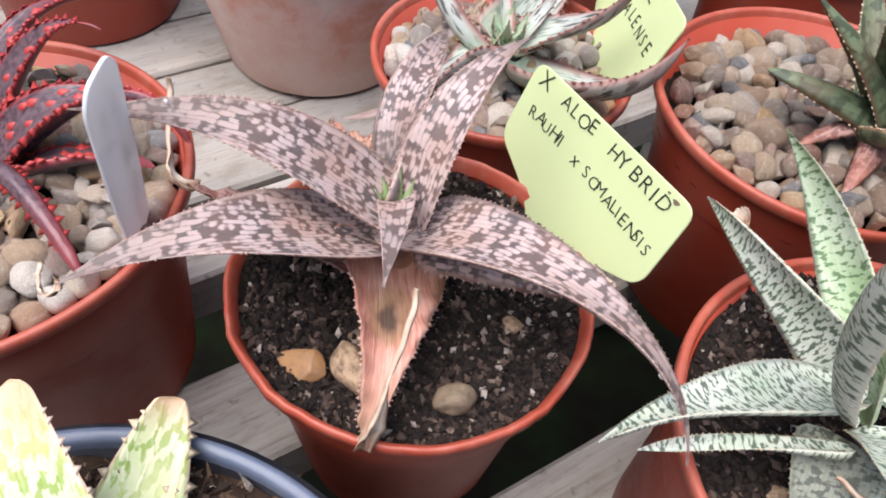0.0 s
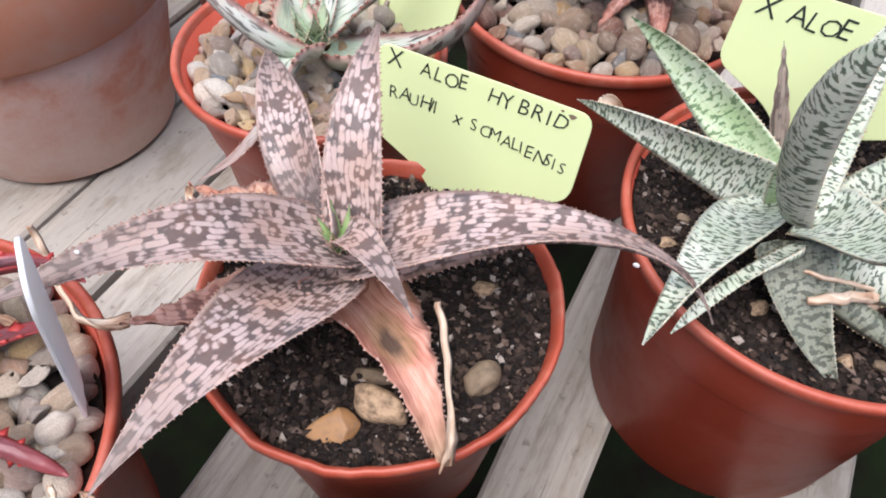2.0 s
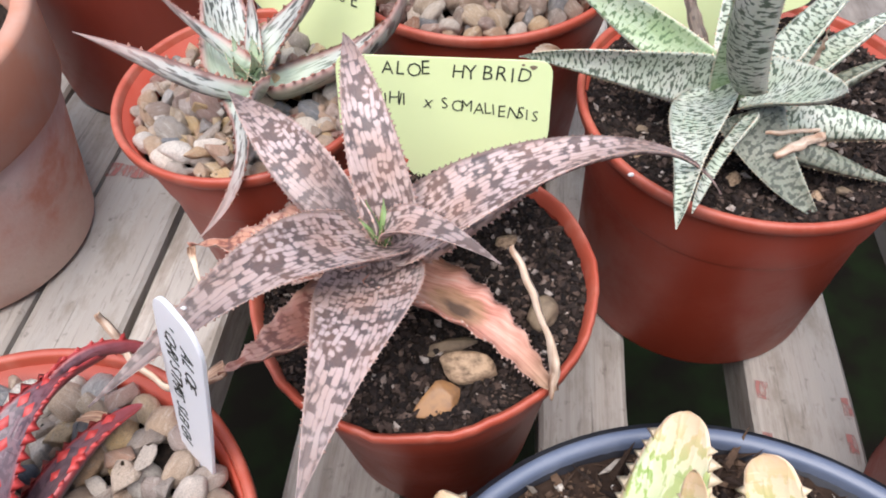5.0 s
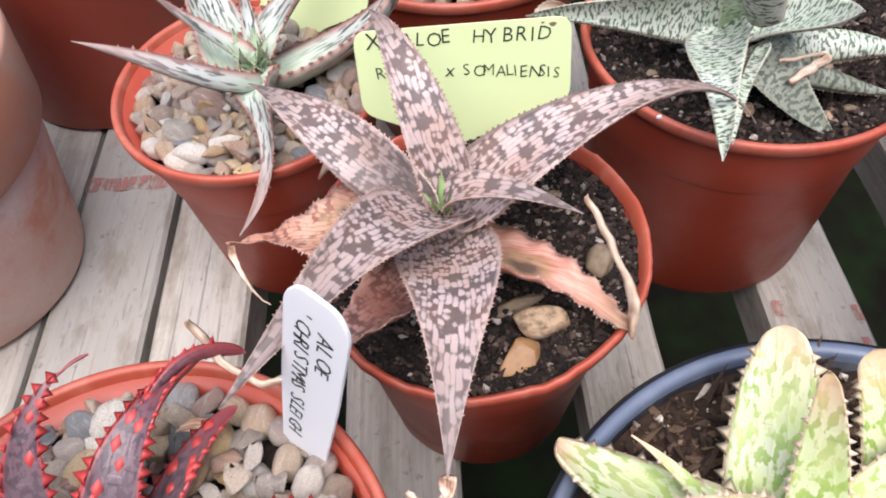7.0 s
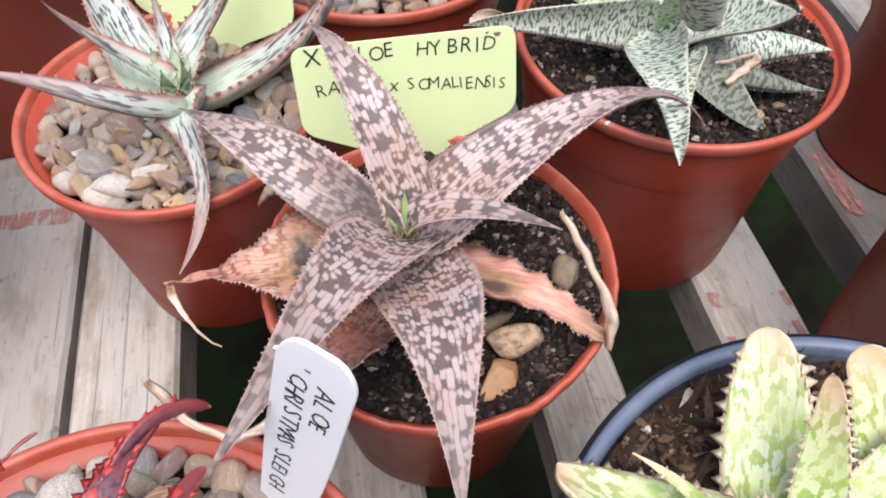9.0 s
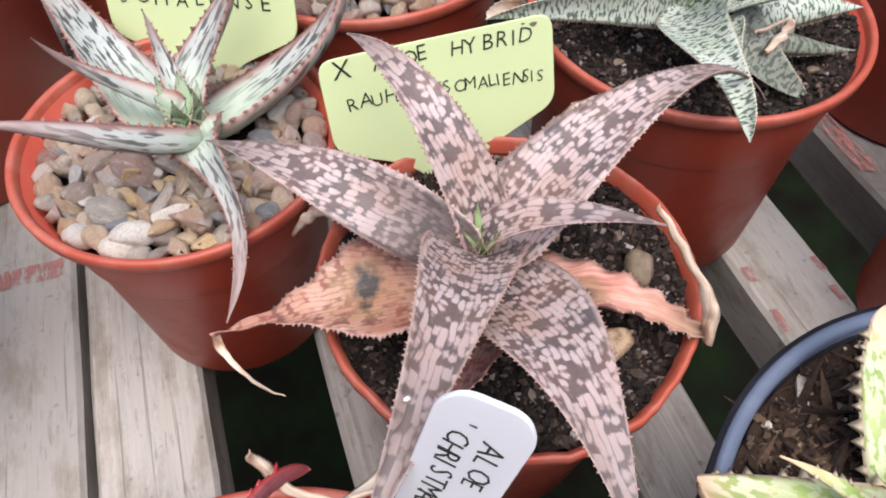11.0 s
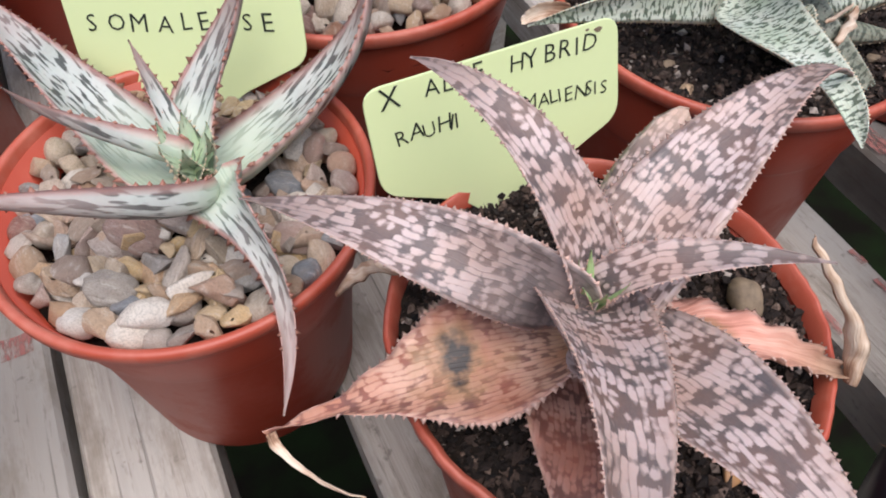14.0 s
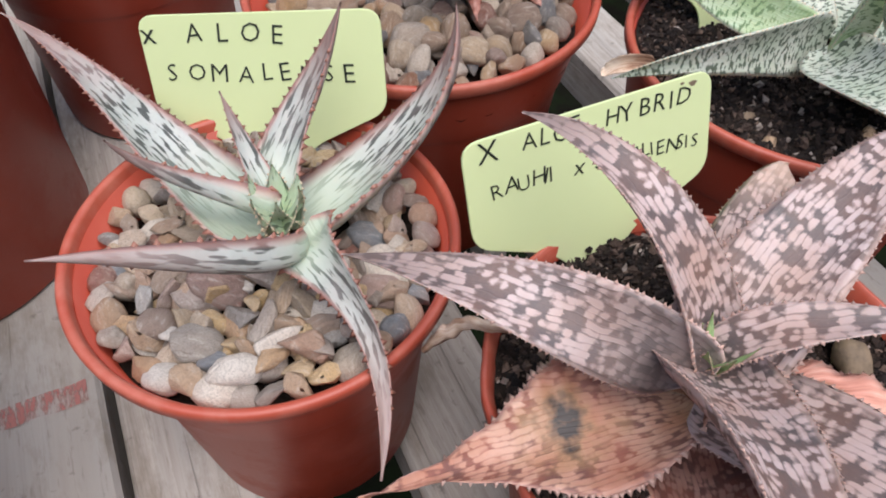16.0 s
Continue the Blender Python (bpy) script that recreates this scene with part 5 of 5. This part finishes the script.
leaf(green, [(22, 167, 104), (18, 158, 108), (16, 150, 104), (13, 142, 99)], [(5, 0, 1), (5, 0, 1), (4, 0, 1)], UNDER_LEAF, 0.3, 0.002, 0, None, 0.003, 0.0006, "leaf", "brown withered lower leaf")
leaf(green, [(26, 168, 104), (32, 158, 108), (34, 148, 104), (38, 138, 99)], [(5, 2, 1), (5, 2, 1), (4, 1, 1)], UNDER_LEAF, 0.3, 0.002, 0, None, 0.003, 0.0006, "leaf", "brown withered lower leaf")


# ---- labels ----
def lime_label(tl, tr, bl, stem_x, lines, label, depth=0.05):
    """A wide label with rounded corners that narrows to a stem pushed into the pot; sizes from its corners."""
    o, r, d = Vector(tl), Vector(tr), Vector(bl)
    m = plane_pose(o, r - o, o - d)
    w, h = (r - o).length, (o - d).length
    sx = stem_x
    pts = [(0, 0), (0, -h), (sx - 0.016, -h - 0.0085), (sx - 0.0085, -h - 0.0155), (sx - 0.006, -h - depth), (sx, -h - depth - 0.006), (sx + 0.006, -h - depth), (sx + 0.008, -h - 0.013), (sx + 0.012, -h - 0.0095), (w, -h), (w, 0)]
    c = card(rounded([tuple(p) for p in pts], 0.005), 0.0009, m, LIME_CARD, "plant_label", label, "plant label", "lime plant labels")
    for args in lines:
        write(args[0], c, *args[1:])
    return c


def scrawl(word, x, z, size, gap, seed, drift=0.0):
    """One entry for each letter of a hand-written word, unevenly set."""
    rng = random.Random(seed)
    wide = [{"I": 0.55, "M": 1.3, "S": 0.95, "L": 0.85, "E": 0.9}.get(c, 1.05) for c in word]
    return [(ch, x + sum(wide[:i]) * gap + rng.uniform(-0.0003, 0.0003), z + i * drift + rng.uniform(-0.0004, 0.0004), size * rng.uniform(0.92, 1.08), rng.uniform(-0.05, 0.2), rng.uniform(-6, 6)) for i, ch in enumerate(word)]


hybrid_label = lime_label((-0.0345, 0.0620, 0.1277), (0.0356, 0.0608, 0.1285), (-0.0345, 0.0520, 0.1018), 0.036,
           scrawl("X", 0.0040, -0.0062, 0.0074, 0.004, 1) + scrawl("ALOE", 0.0150, -0.0060, 0.0066, 0.0043, 2) + scrawl("HYBRID", 0.0380, -0.0063, 0.0064, 0.0044, 3, -0.00012)
           + scrawl("RAUHII", 0.0062, -0.0157, 0.0058, 0.0033, 4, -0.0001) + scrawl("x", 0.0285, -0.0168, 0.0060, 0.004, 5) + scrawl("SOMALIENSIS", 0.0346, -0.0170, 0.0054, 0.00318, 6, -0.00028),
           "lime-yellow plastic label with a handwritten aloe hybrid name")
lime_label((-0.0908, 0.1528, 0.1221), (-0.0300, 0.1200, 0.1279), (-0.0937, 0.1419, 0.0953), 0.036,
           scrawl("x", 0.0005, -0.0075, 0.0086, 0.004, 7) + scrawl("ALOE", 0.0135, -0.0082, 0.0080, 0.0082, 8) + scrawl("SOMALENSE", 0.0055, -0.0185, 0.0074, 0.0064, 9, -0.0002),
           "lime-yellow plastic label with a handwritten aloe name")
lime_label((0.0591, 0.1331, 0.1400), (0.1288, 0.1265, 0.1411), (0.0586, 0.1234, 0.1142), 0.036,
           scrawl("X", 0.0045, -0.0100, 0.0095, 0.004, 10) + scrawl("ALOE", 0.0145, -0.0100, 0.0085, 0.0050, 11), "lime-yellow plastic label, its writing half hidden by leaves")


def white_label():
    """A narrow white tag with a rounded head, tapering to a point in the pebbles."""
    foot, head = Vector((-0.0505, -0.0625, 0.0885)), Vector((-0.0289, -0.0618, 0.1618))
    right = Vector((0.742, -0.604, -0.163))
    m = plane_pose(foot, right, head - foot)
    up = (head - foot).length
    pts = [(-0.0045, -0.012), (0.0045, -0.012), (0.0066, 0.004), (0.0080, up * 0.55), (0.0080, up - 0.005), (0.0048, up), (-0.0048, up), (-0.0080, up - 0.005), (-0.0080, up * 0.55), (-0.0066, 0.004)]
    c = card(rounded(pts, 0.004), 0.0010, m, WHITE_CARD, "plant_label", "white plastic label with a handwritten aloe name, stuck in pebbles", "plant label")
    for word, x, z, size, gap, seed in (("ALOE", 0.0010, up - 0.0095, 0.0058, 0.0041, 21), ("'CHRISTMAS SLEIGH'", -0.0048, up - 0.0065, 0.0056, 0.0031, 22)):
        rng = random.Random(seed)
        for i, ch in enumerate(word):
            if ch != " ":
                write(ch, c, x + rng.uniform(-0.0002, 0.0002), z - i * gap, size * rng.uniform(0.94, 1.06), 0.1, 90 + rng.uniform(-5, 5), -0.00006)
    return c


white_label()


# ---- small litter ----
def dirt_fleck(parent, x, z, r):
    rim = [(x + r * math.cos(a) * (1 + 0.3 * math.sin(3 * a)), -0.00062, z + 0.6 * r * math.sin(a)) for a in (2 * math.pi * i / 14 for i in range(14))]
    low = [(px, -0.00040, pz) for px, _, pz in rim]
    return mesh_object("dirt_fleck", rim + low, [tuple(range(14))] + [(i, i + 14, (i + 1) % 14 + 14, (i + 1) % 14) for i in range(14)], GREY_STONE, parent, False, "small brown dirt fleck")


dirt_fleck(hybrid_label, 0.0640, -0.0022, 0.0011)
dirt_fleck(hybrid_label, 0.0608, -0.0015, 0.0005)


def leaf_scrap(points, half, label):
    scrap = thing("leaf_scrap", tuple(c / 1000 for c in points[0]), label, "debris")
    leaf(scrap, points, half, STRAW_DRY, 0.5, 0.0006, 0, None, 0.003, 0.0005, "blade", "", 16)
    return scrap


leaf_scrap([(-70.5, -57.5, 105.0), (-73.0, -57.7, 107.5), (-75.5, -58.0, 108.0), (-78.0, -59.0, 106.5)], [(0.3, 1.2, 0.4), (0.6, 2.2, 0.5), (0.5, 1.6, 0.4)], "pale straw-coloured scrap of dead leaf on pebbles")


def fluff(x, y, z, s, seed, label):
    me = stone_mesh("fluff", seed, 3, 0.1, 0.9)
    me.materials.append(LICHEN)
    ob = new("fluff", me)
    ob.location, ob.scale = (x, y, z), (s, s * 0.8, s)
    return tagged(ob, label, "debris")


fluff(0.0612, 0.0347, 0.1069, 0.0010, 41, "tiny ball of white fluff caught on a leaf")
fluff(-0.0416, -0.0466, 0.1432, 0.0007, 42, "tiny white speck on a mottled leaf")
